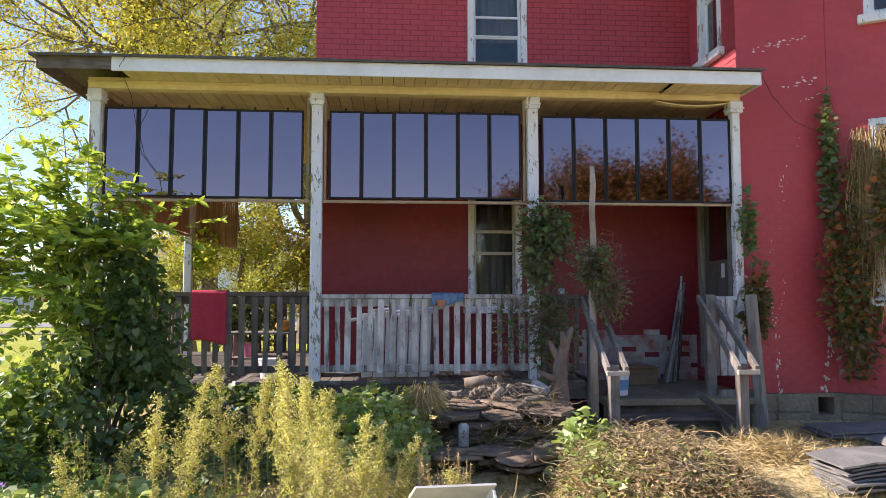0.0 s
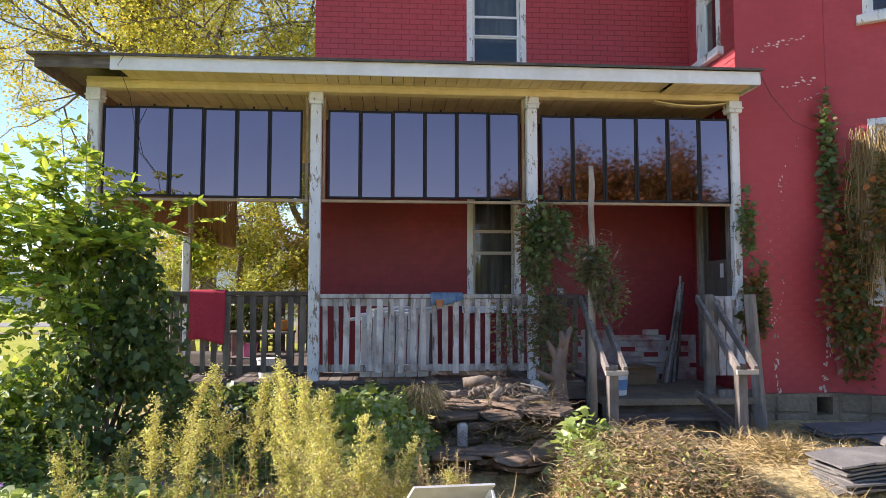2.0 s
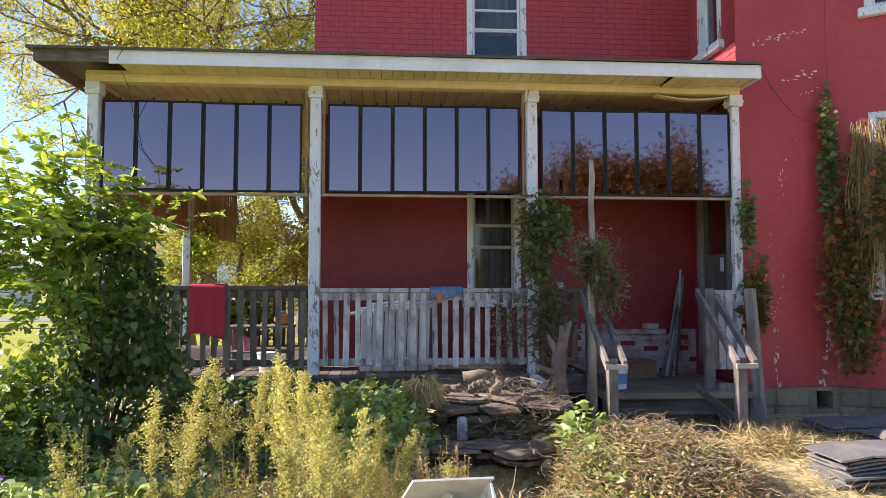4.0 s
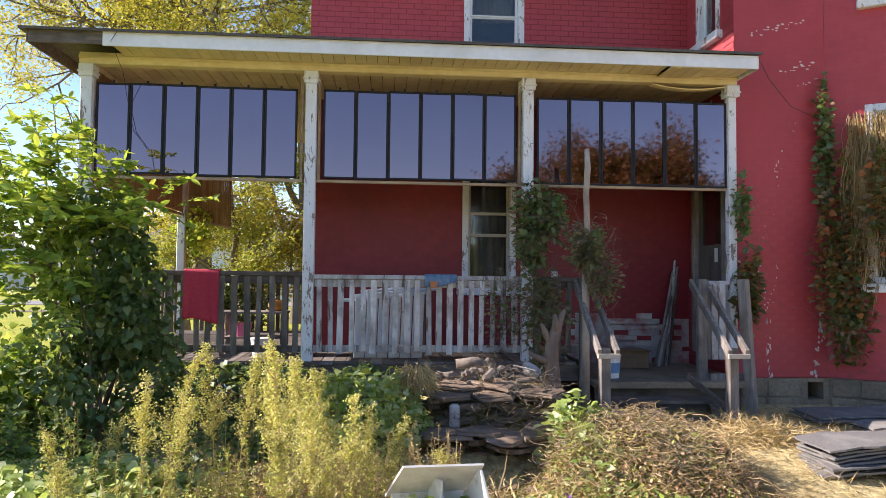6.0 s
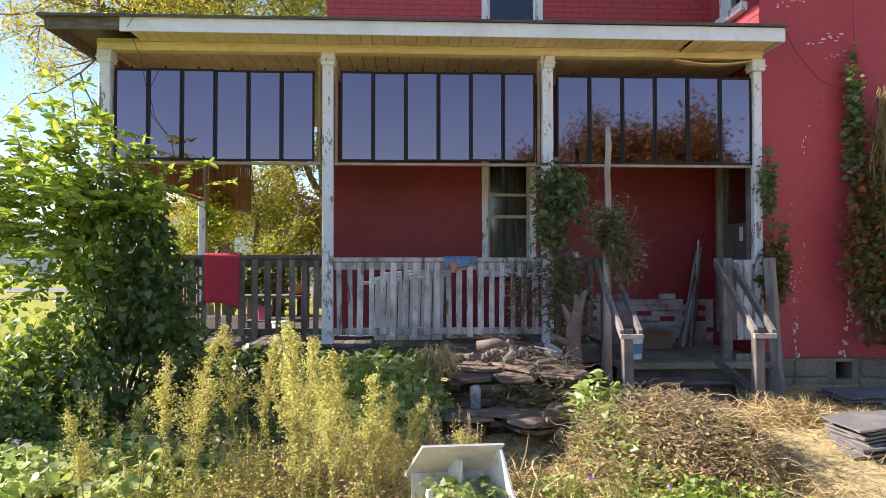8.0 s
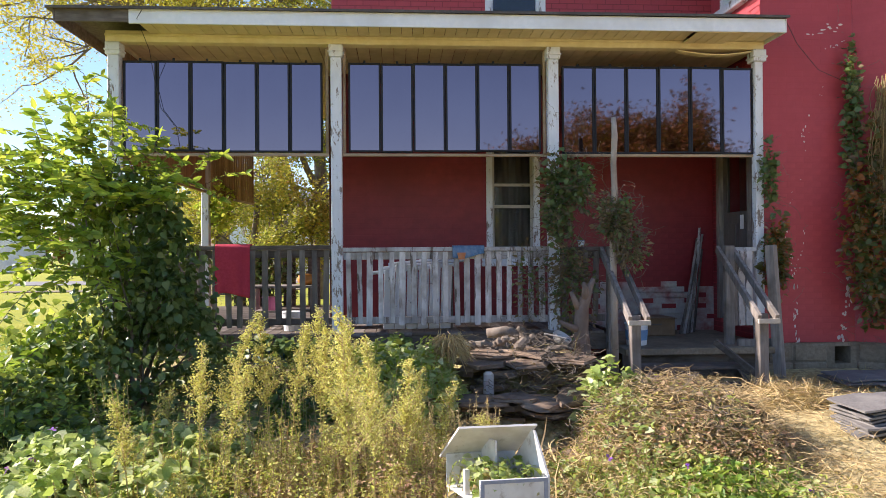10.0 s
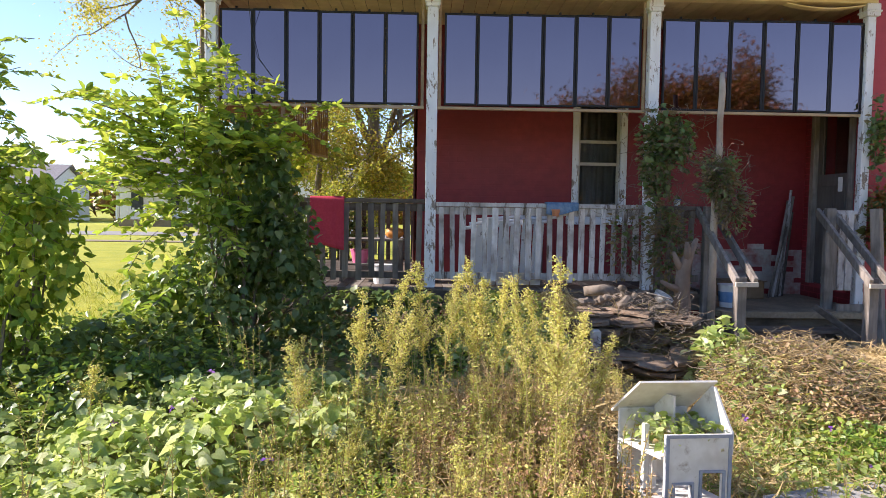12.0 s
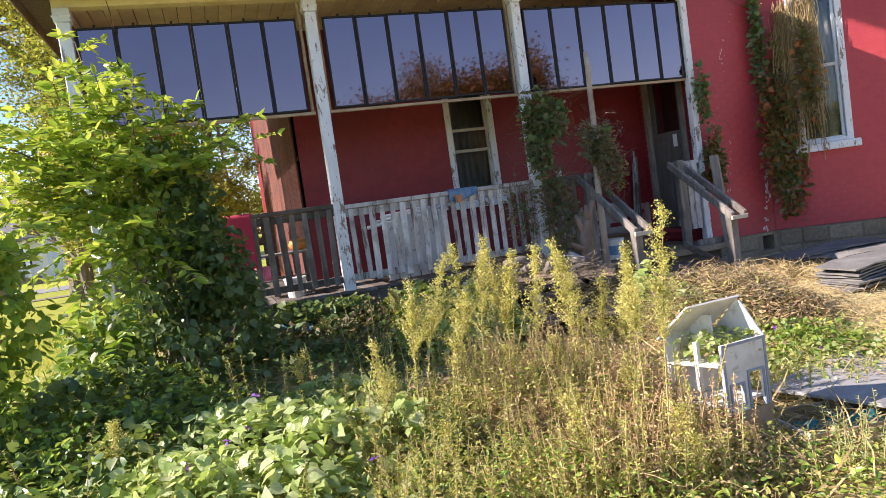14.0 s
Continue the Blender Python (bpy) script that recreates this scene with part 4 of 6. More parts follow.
# ---- shingles and slates ----
def shingle_stack(x0, y0, n, w, d, z0, seed, curl, group, label):
    r = random.Random(seed)
    for i in range(n):
        g = Geo()
        a = Matrix.Translation((x0 + r.uniform(-0.05, 0.05), y0 + r.uniform(-0.05, 0.05), z0 + i * 0.026)) @ Matrix.Rotation(r.uniform(-0.05, 0.05) - 0.06, 4, "Z")
        nu, nv, th = 14, 4, 0.016
        def surf(u, v, dz):
            edge = curl * (1 - u) ** 6 * 0.05 - curl * u ** 2 * 0.02 * (i / n)
            z = -edge + 0.012 * math.sin(7 * u + i) * (0.3 + 0.7 * v) + 0.035 * (i / n) * math.sin(2.9 * u + 0.1)
            return a @ Vector((u * w + 0.02 * r.uniform(-1, 1), v * d + 0.022 * r.uniform(-1, 1), z + dz))
        v = [surf(p / nu, q / nv, 0) for q in range(nv + 1) for p in range(nu + 1)]
        v += [x + Vector((0, 0, th)) for x in v]
        c = (nu + 1) * (nv + 1)
        f = []
        for q in range(nv):
            for p in range(nu):
                k = q * (nu + 1) + p
                f += [(k, k + nu + 1, k + nu + 2, k + 1), (c + k, c + k + 1, c + k + nu + 2, c + k + nu + 1)]
        for p in range(nu):
            f += [(p, p + 1, c + p + 1, c + p), (nv * (nu + 1) + p + 1, nv * (nu + 1) + p, c + nv * (nu + 1) + p, c + nv * (nu + 1) + p + 1)]
        for q in range(nv):
            k, k2 = q * (nu + 1), (q + 1) * (nu + 1)
            f += [(k2, k, c + k, c + k2), (k + nu, k2 + nu, c + k2 + nu, c + k + nu)]
        tagged(part("roof_shingle", g.add(v, f), SHINGLE), label, "shingle", group)


shingle_stack(3.44, 5.06, 9, 1.7, 0.5, 0.0, 1, 0.8, "stack of shingles", "curled grey asphalt roof shingle in a stack")
shingle_stack(4.45, 6.75, 3, 1.6, 0.55, 0.02, 2, 0.2, "flat shingles by the wall", "flat grey roof shingle lying by the foundation")
shingle_stack(4.75, 6.35, 2, 1.5, 0.4, 0.02, 3, 0.2, "flat shingles by the wall", "flat grey roof shingle lying by the foundation")


# ---- dead stem, vine lumps and the pale stick ----
st = thing("dead_stump", "brown barkless dead tree stem with antler-like stubs", "tree stump", (1.78, 7.05, 0.05))
part("trunk", Geo().tube([(1.80, 7.05, -0.05), (1.76, 7.05, 0.3), (1.73, 7.04, 0.62), (1.74, 7.04, 0.85), (1.80, 7.03, 1.02), (1.86, 7.02, 1.16)], [0.105, 0.085, 0.078, 0.072, 0.045, 0.02], 9), STUMP_WOOD, st, smooth=True)
for q in ([(1.73, 7.04, 0.80), (1.66, 7.02, 0.92), (1.61, 7.0, 1.02)], [(1.73, 7.04, 0.62), (1.60, 7.0, 0.66), (1.48, 6.96, 0.72)], [(1.77, 7.03, 0.92), (1.76, 7.0, 1.05), (1.74, 6.98, 1.12)]):
    part("branch_stub", Geo().tube(q, [0.05, 0.033, 0.018], 7), STUMP_WOOD, st, smooth=True)
sk = tagged(part("pale_stick", Geo().tube([(2.22, 7.46, -0.05), (2.21, 7.44, 1.0), (2.18, 7.38, 1.5), (2.18, 7.30, 2.1), (2.16, 7.27, 2.4), (2.18, 7.28, 2.7), (2.17, 7.28, 2.90)], [0.045, 0.04, 0.035, 0.034, 0.032, 0.034, 0.026], 9), PALE_BARK, smooth=True), "bare pale upright stick rising from a vine tangle", "stick")


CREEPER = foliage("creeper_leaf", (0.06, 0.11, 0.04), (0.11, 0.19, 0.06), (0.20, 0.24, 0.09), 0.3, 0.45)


def vine_lump(name, label, centre, radii, n, leaf, seed, size, strings=60, dry=0.4, base=None):
    t = thing(name, label, "vine", base or (centre[0], centre[1], 0.1))
    r = np.random.default_rng(seed)
    pts = blob_points(n, centre, radii, seed, 0.35, 0.4)
    k = int(n * dry)
    part("withered_foliage", leaf_mesh("leaves", pts[:k], size, "oval", None, 0.2, seed), DRY_LEAF, t)
    part("green_foliage", leaf_mesh("leaves", pts[k:], size, "heart", None, 0.3, seed + 1), leaf, t)
    g = Geo()
    for i in range(strings):
        p = np.array(centre) + r.normal(size=3) * np.array(radii) * 0.55
        d = r.normal(size=3)
        q = [p]
        for s in range(5):
            d = 0.6 * d + 0.6 * r.normal(size=3)
            q.append(q[-1] + d * 0.042)
        g.tube([tuple(x) for x in q], 0.0022, 3)
    if strings:
        tagged(part("tendril_tangle", g, BARK, t), kind="stuff")
    return t


vine_lump("creeper_column", "green and withered creeper climbing the porch post", (1.66, 7.76, 2.05), (0.23, 0.14, 0.62), 950, CREEPER, 21, (0.045, 0.085), 90, 0.35)
vine_lump("creeper_column", "creeper sprawling off the porch post", (1.90, 7.72, 2.22), (0.20, 0.13, 0.34), 420, CREEPER, 27, (0.045, 0.085), 60, 0.35)
vine_lump("creeper_tail", "withered creeper hanging over the porch railing", (1.80, 7.70, 1.18), (0.26, 0.14, 0.60), 950, CREEPER, 22, (0.04, 0.075), 220, 0.7)
vine_lump("creeper_tail", "withered creeper spread along the white railing", (1.35, 7.84, 1.12), (0.24, 0.07, 0.48), 210, CREEPER, 31, (0.035, 0.07), 120, 0.75)
vine_lump("vine_tangle", "round tangle of withered vine on a dead stem", (2.17, 7.28, 1.80), (0.21, 0.18, 0.30), 1200, CREEPER, 23, (0.035, 0.065), 150, 0.75)
vine_lump("vine_tangle", "withered vine tail drooping from a dead stem", (2.34, 7.30, 1.50), (0.19, 0.15, 0.28), 700, CREEPER, 28, (0.035, 0.06), 90, 0.85)
vine_lump("wall_creeper", "autumn creeper in green and red climbing the porch end", (4.30, 7.82, 1.40), (0.17, 0.10, 0.62), 480, AUTUMN, 24, (0.05, 0.10), 40, 0.2, (4.28, 7.85, 0.0))
vine_lump("wall_creeper", "green creeper climbing the porch end post", (4.22, 7.82, 2.35), (0.12, 0.09, 0.5), 190, CREEPER, 29, (0.05, 0.09), 30, 0.15, (4.28, 7.85, 0.0))
vine_lump("bay_creeper", "thick autumn creeper climbing the bay corner", (5.44, 7.74, 1.60), (0.34, 0.13, 1.25), 1700, AUTUMN, 25, (0.05, 0.10), 140, 0.25, (5.42, 7.72, 0.0))
vine_lump("bay_creeper", "green creeper strand up the bay corner", (5.30, 7.88, 3.0), (0.13, 0.07, 1.0), 420, CREEPER, 30, (0.05, 0.095), 40, 0.2, (5.42, 7.72, 0.0))
t = vine_lump("bay_creeper", "dry straw-coloured vine hanging by the bay window", (5.72, 7.46, 2.45), (0.24, 0.10, 0.85), 520, AUTUMN, 26, (0.05, 0.09), 0, 0.5, (5.6, 7.5, 0.0))
g = Geo()
for i in range(300):
    x, z = 5.5 + rnd.random() * 0.42, 3.5 - rnd.random() ** 2 * 0.9
    y = 7.93 - (x - 5.38) * 0.643 - 0.05 - rnd.random() * 0.14
    q = [(x, y, z)]
    for s in range(8):
        q.append((q[-1][0] + rnd.uniform(-0.045, 0.045), q[-1][1] + rnd.uniform(-0.02, 0.02), q[-1][2] - rnd.uniform(0.03, 0.26)))
    g.tube(q, rnd.uniform(0.003, 0.006), 3)
tagged(part("dry_strand_curtain", g, STRAW, t), kind="stuff")


# ---- weeds ----
def weed_patch(name, label, n, box, hmin, hmax, seed, leaf, flower, flowering=0.5, bushy=1.0, tall=(), kind="stuff"):
    """Stems with lance leaves and, on many, a plume of small flowers."""
    r = np.random.default_rng(seed)
    t = thing(name, label, "weeds", ((box[0] + box[1]) / 2, (box[2] + box[3]) / 2, ground_z((box[0] + box[1]) / 2, (box[2] + box[3]) / 2)), kind=kind)
    stems, lp, lw, fp, fw, lsz = Geo(), [], [], [], [], []
    spots = [(r.uniform(box[0], box[1]), r.uniform(box[2], box[3]), r.uniform(hmin, hmax), r.random() < flowering) for _ in range(n)] + [(x, y, h, True) for x, y, h in tall]
    for x, y, h, fl in spots:
        z0 = ground_z(x, y)
        lean = r.normal(size=2) * 0.10
        q = [(x + lean[0] * h * s * s, y + lean[1] * h * s * s, z0 + h * s) for s in (0, 0.3, 0.6, 0.85, 1.0)]
        stems.tube(q, [0.005, 0.004, 0.003, 0.0025, 0.0015], 4)
        q = np.array(q)
        k = int(h * 110 * bushy)
        s = r.uniform(0.12, 0.98, k)
        base = np.stack([np.interp(s, [0, 0.3, 0.6, 0.85, 1], q[:, c]) for c in range(3)], 1)
        a = r.uniform(0, 6.28, k)
        d = np.stack([np.cos(a), np.sin(a), r.uniform(0.0, 0.9, k)], 1)
        lp.append(base)
        lw.append(d)
        lsz.append(r.uniform(0.016, 0.048, k) * (1.15 - 0.6 * s))
        if fl:
            for i in range(int(52 * min(h, 1.4))):
                u = 0.58 + 0.42 * r.random()
                o = np.array([np.interp(u, [0, 0.3, 0.6, 0.85, 1], q[:, c]) for c in range(3)])
                a = r.uniform(0, 6.28)
                ln = (1.10 - u) * 0.34 * r.uniform(0.5, 1.1)
                d = np.array([math.cos(a) * 0.75, math.sin(a) * 0.75, 0.75])
                k = int(14 + 170 * ln)
                w = r.random(k)
                fp.append(o + d * (ln * w)[:, None] + r.normal(size=(k, 3)) * 0.010)
                stems.tube([tuple(o), tuple(o + d * ln)], [0.002, 0.001], 3)
    tagged(part("stem_tangle", stems, STRAW, t), kind="stuff")
    part("foliage", leaf_mesh("leaves", np.concatenate(lp), np.concatenate(lsz), "lance", np.concatenate(lw), 0.3, seed), leaf, t)
    if fp:
        part("plume", leaf_mesh("flowers", np.concatenate(fp), (0.008, 0.017), "bit", None, 0.2, seed + 1), flower, t)
    return t


weed_patch("goldenrod_thicket", "yellow goldenrod thicket over dry stems", 70, (-1.75, 0.1, 2.9, 4.4), 0.4, 0.75, 31, WEED_GREEN, GOLD, 0.08, 1.8)
for k, (x, y, h) in enumerate(((-1.30, 3.9, 1.14), (-1.24, 4.0, 1.22), (-1.16, 3.8, 1.02), (-0.90, 3.95, 1.27), (-0.83, 4.05, 1.18), (-0.62, 3.95, 1.30), (-0.55, 3.85, 1.22), (-0.64, 4.1, 1.18), (-0.36, 2.87, 1.46), (-0.28, 3.15, 1.25),
                               (-0.33, 3.7, 1.26), (-0.22, 3.75, 1.18), (-1.55, 3.6, 0.92), (-0.08, 3.9, 0.98), (-0.02, 3.8, 0.92), (-0.16, 3.45, 1.12))):
    p = weed_patch("goldenrod", "tall goldenrod stalk with a yellow flower plume", 0, (x, x, y, y), 1, 1, 200 + k, WEED_GREEN, GOLD, 1.0, 1.3, ((x, y, h),), "")
    tagged(p, category="goldenrod", group="tall goldenrod stalks")
weed_patch("fine_weeds", "dense fine yellow-green weeds under the goldenrod", 460, (-1.75, 0.05, 2.6, 4.4), 0.3, 0.62, 32, WEED_GREEN, GOLD, 0.02, 1.7)
weed_patch("dry_weeds", "browned leggy weeds among the goldenrod", 230, (-0.95, 0.1, 2.75, 4.5), 0.3, 0.62, 33, RUST, GOLD, 0.0, 1.3)
weed_patch("low_weeds", "low green weeds by the crate", 90, (0.5, 2.4, 3.3, 4.6), 0.10, 0.26, 34, LEAF, GOLD, 0.0, 2.4)
weed_patch("low_weeds", "green weeds at the yard's edge", 260, (-5.2, -1.6, 2.2, 5.6), 0.25, 0.6, 35, WEED_GREEN, GOLD, 0.04, 1.5)
weed_patch("low_weeds", "rank weeds in front of the porch", 110, (-1.4, 0.3, 5.3, 7.5), 0.25, 0.6, 36, LEAF, GOLD, 0.05, 1.4)
weed_patch("low_weeds", "green weeds before the dollhouse", 34, (0.25, 0.95, 2.45, 2.95), 0.16, 0.34, 37, VINE, GOLD, 0.0, 1.6)
weed_patch("low_weeds", "dry weeds hiding the ground by the pond", 110, (-0.6, 0.6, 4.4, 5.5), 0.2, 0.45, 38, STRAW, GOLD, 0.02, 1.6)


def creeping_cover(name, label, n, box, height, seed, leaf, size, shape="heart", flowers=0):
    """Leaves of creeping plants over uneven heaps."""
    r = np.random.default_rng(seed)
    x, y = r.uniform(box[0], box[1], n), r.uniform(box[2], box[3], n)
    cx, cy = (box[0] + box[1]) / 2, (box[2] + box[3]) / 2
    e = ((x - cx) / (box[1] - box[0]) * 2) ** 2 + ((y - cy) / (box[3] - box[2]) * 2) ** 2
    keep = e < 1 + 0.25 * r.normal(size=n)
    x, y, e = x[keep], y[keep], e[keep]
    dome = np.clip(1 - e, 0, 1) ** 0.6
    z = np.array([ground_z(a, b) + height * d * (0.75 + 0.5 * noise.noise((a * 2.3, b * 2.3, seed))) for a, b, d in zip(x, y, dome)])
    z += r.uniform(-0.10, 0.04, len(x)) * (0.3 + dome)
    t = thing(name, label, "creeper", (cx, cy, ground_z(cx, cy)), kind="stuff")
    part("foliage", leaf_mesh("leaves", np.stack([x, y, np.maximum(z, -0.3)], 1), size, shape, None, 0.5, seed), leaf, t)
    if flowers:
        k = r.integers(0, len(x), flowers)
        p = np.stack([x[k], y[k], z[k] + 0.05], 1)
        part("bloom", leaf_mesh("flowers", np.repeat(p, 5, 0), (0.03, 0.04), "bit", None, 0.5, seed + 5), VIOLET, t, "violet bindweed flowers")
    return t


creeping_cover("fine_haze", "fine yellow-green seed heads filling the goldenrod", 13000, (-2.0, 0.35, 2.3, 4.8), 0.54, 66, WEED_GREEN, (0.012, 0.032), "oval")
creeping_cover("fine_haze", "rusty pink withered seed heads among the goldenrod", 9000, (-1.2, 0.45, 2.4, 4.6), 0.58, 67, RUST, (0.012, 0.032), "oval")
creeping_cover("rank_weeds", "tall dark green weeds below the shrub", 5200, (-4.4, -2.1, 3.9, 6.4), 0.72, 65, LEAF, (0.03, 0.075), "oval")
creeping_cover("rank_weeds", "dark heart-leaved weeds below the shrub", 2600, (-4.3, -2.2, 3.8, 6.2), 0.62, 76, CREEPER, (0.05, 0.10))
creeping_cover("mixed_weeds", "bright fresh green weeds before the vine heap", 2000, (1.35, 2.5, 3.7, 4.7), 0.20, 79, LEAF, (0.03, 0.075), "oval")
creeping_cover("mixed_weeds", "lime green weed leaves in the goldenrod", 7000, (-1.9, 0.2, 2.2, 3.8), 0.44, 80, LEAF, (0.012, 0.035), "oval")
VIOLET = foliage("violet_petal", (0.20, 0.06, 0.42), (0.30, 0.10, 0.55), (0.36, 0.12, 0.45), 0.4, 0.6)
creeping_cover("bindweed", "pale green heart-leaved bindweed mound", 8000, (-3.3, -0.75, 2.7, 5.25), 0.58, 41, VINE, (0.028, 0.095), flowers=24)
creeping_cover("bindweed", "pale green heart-leaved bindweed in the open yard", 7500, (-5.4, -1.6, 1.8, 5.4), 0.38, 42, VINE, (0.025, 0.085), flowers=12)
creeping_cover("bindweed", "bindweed and weeds running out to the lawn", 7500, (-8.0, -2.8, 2.4, 7.4), 0.36, 59, VINE, (0.025, 0.085), flowers=6)
weed_patch("low_weeds", "leafy weeds at the lawn's edge", 260, (-7.2, -3.6, 2.8, 6.8), 0.2, 0.5, 39, LEAF, GOLD, 0.0, 1.8)
creeping_cover("mixed_weeds", "small mixed weed leaves at the foot of the goldenrod", 6500, (-2.2, 0.9, 1.7, 3.9), 0.26, 49, WEED_GREEN, (0.018, 0.05), "oval")
creeping_cover("mixed_weeds", "small green weed leaves at the foot of the goldenrod", 3500, (-2.4, 1.0, 1.5, 3.7), 0.22, 50, LEAF, (0.02, 0.055), "oval")
creeping_cover("bindweed", "green leaves over a heap by the rockery", 2400, (-0.85, 0.5, 5.3, 7.3), 0.68, 43, VINE, (0.04, 0.09), flowers=8)
creeping_cover("bindweed", "green leaves over a dry vine heap", 2000, (1.15, 2.7, 4.5, 6.2), 0.43, 44, VINE, (0.025, 0.075), flowers=4)
creeping_cover("withered_vine", "withered brown leaves over a dry vine heap", 5000, (1.15, 2.85, 4.5, 6.2), 0.42, 47, DRY_LEAF, (0.03, 0.07), "oval")
creeping_cover("withered_vine", "withered leaves under the goldenrod", 2500, (-1.6, 0.6, 2.5, 5.4), 0.32, 48, DRY_LEAF, (0.03, 0.06), "oval")
creeping_cover("bindweed", "fresh green weeds beside the crate", 3600, (0.5, 2.7, 3.2, 5.0), 0.16, 45, VINE, (0.014, 0.055), flowers=6)
creeping_cover("mixed_weeds", "small yellowing weed leaves beside the crate", 3000, (0.6, 2.9, 3.2, 5.1), 0.17, 57, WEED_GREEN, (0.015, 0.05), "oval")
creeping_cover("bindweed", "shaded ground leaves before the porch", 2600, (-3.8, -0.5, 5.0, 7.7), 0.3, 46, CREEPER, (0.05, 0.10))


creeping_cover("bindweed", "dark leaves heaped along the porch deck", 1500, (-2.6, 0.7, 7.0, 7.85), 0.62, 73, CREEPER, (0.06, 0.12))
creeping_cover("withered_vine", "brown dead leaves along the porch deck", 2600, (-2.8, 0.9, 6.2, 7.8), 0.42, 74, DRY_LEAF, (0.04, 0.08), "oval")
creeping_cover("bindweed", "yellow-green leaves over a heap by the rockery", 900, (-0.95, 0.45, 5.5, 7.2), 0.72, 75, SPRIG, (0.04, 0.08), "oval")


def straw_heap(name, label, n, box, height, seed, length=(0.15, 0.4), mat=STRAW):
    r = np.random.default_rng(seed)
    cx, cy = (box[0] + box[1]) / 2, (box[2] + box[3]) / 2
    x, y = r.uniform(box[0], box[1], n), r.uniform(box[2], box[3], n)
    e = ((x - cx) / (box[1] - box[0]) * 2) ** 2 + ((y - cy) / (box[3] - box[2]) * 2) ** 2
    dome = np.clip(1.05 - e, 0, 1) ** 0.6
    z = np.array([ground_z(a, b) for a, b in zip(x, y)]) + height * dome * r.uniform(0.55, 1.0, n) + 0.01
    w = r.normal(size=(n, 3))
    w[:, 2] *= 0.25
    t = thing(name, label, "straw", (cx, cy, ground_z(cx, cy)), kind="stuff")
    part("stalk_litter", leaf_mesh("stalks", np.stack([x, y, z], 1), length, "blade", w, 0.3, seed), mat, t)
    return t


straw_heap("dry_vine_heap", "heap of dry straw-coloured vines beside the steps", 7000, (1.15, 2.85, 4.5, 6.25), 0.37, 51, (0.04, 0.12))
straw_heap("dry_vine_heap", "brown withered leaves in the vine heap", 5000, (1.15, 2.8, 4.5, 6.2), 0.37, 56, (0.04, 0.11), DRY_LEAF)
creeping_cover("yellowed_vine", "yellowed small leaves over the dry vine heap", 1800, (1.1, 2.75, 4.3, 6.2), 0.44, 68, WEED_GREEN, (0.02, 0.055), "oval")
creeping_cover("yellowed_vine", "rusty small leaves over the dry vine heap", 4200, (1.15, 2.9, 4.3, 6.2), 0.41, 69, RUST, (0.02, 0.055), "oval")
creeping_cover("bindweed", "fresh green leaves on the crest of the vine heap", 420, (1.25, 2.2, 5.3, 6.2), 0.50, 70, VINE, (0.05, 0.11))
straw_heap("straw_litter", "thin loose straw on bare soil", 16000, (2.0, 7.5, 3.0, 7.7), 0.03, 52, (0.05, 0.16))
straw_heap("straw_litter", "dry stalks among the weeds by the crate", 3500, (0.5, 3.2, 3.0, 5.1), 0.14, 58, (0.05, 0.16))
straw_heap("straw_litter", "small heap of cut hay by the steps", 1600, (3.0, 3.9, 5.9, 6.6), 0.14, 53, (0.08, 0.25))
straw_heap("straw_litter", "dry stalks round the weeds", 5000, (-1.4, 1.2, 2.4, 5.2), 0.12, 54, (0.12, 0.35))
straw_heap("straw_litter", "dry roots and stalks on the rockery", 1500, (0.3, 2.0, 5.9, 7.6), 0.45, 55, (0.1, 0.3), DRY_LEAF)


def lawn_blades():
    r = np.random.default_rng(61)
    n = 26000
    x, y = r.uniform(-13, -3.0, n), r.uniform(1.5, 14, n)
    z = np.array([ground_z(a, b) for a, b in zip(x, y)])
    w = r.normal(size=(n, 3)) * 0.5
    w[:, 2] = 1
    me = leaf_mesh("blades", np.stack([x, y, z], 1), (0.05, 0.16), "blade", w, 0.1, 61)
    return tagged(part("lawn_grass", me, LAWN), "short sunlit green lawn grass", "grass", kind="stuff")


lawn_blades()


# ---- shrubs and trees ----
def pinnate(t, r, spots, ln, size, mat, label, pairs=8, droop=0.30, seed=1):
    """Feathered leaves: a thin rachis from each spot, with leaflets in pairs and one at its tip."""
    lp, lw, tw = [], [], Geo()
    for o, d in spots:
        d = d / np.linalg.norm(d)
        n = r.uniform(*ln)
        q = [o + d * n * u + np.array([0, 0, -droop * n * u * u]) for u in np.linspace(0, 1, pairs + 2)]
        tw.tube([tuple(p) for p in q[::3]] + [tuple(q[-1])], 0.003, 3)
        side = np.cross(d, [0, 0, 1])
        side /= np.linalg.norm(side) + 1e-6
        for p in q[2:]:
            for k in (-1, 1):
                lp.append(p)
                lw.append(side * k + d * 0.45 + np.array([0, 0, -0.22]))
        lp.append(q[-1])
        lw.append(d)
    tagged(part("twig_tangle", tw, BARK, t), kind="stuff")
    part("sprig_foliage", leaf_mesh("leaflets", np.array(lp), size, "leaflet", np.array(lw), 0.45, seed, 0.2), mat, t, label)


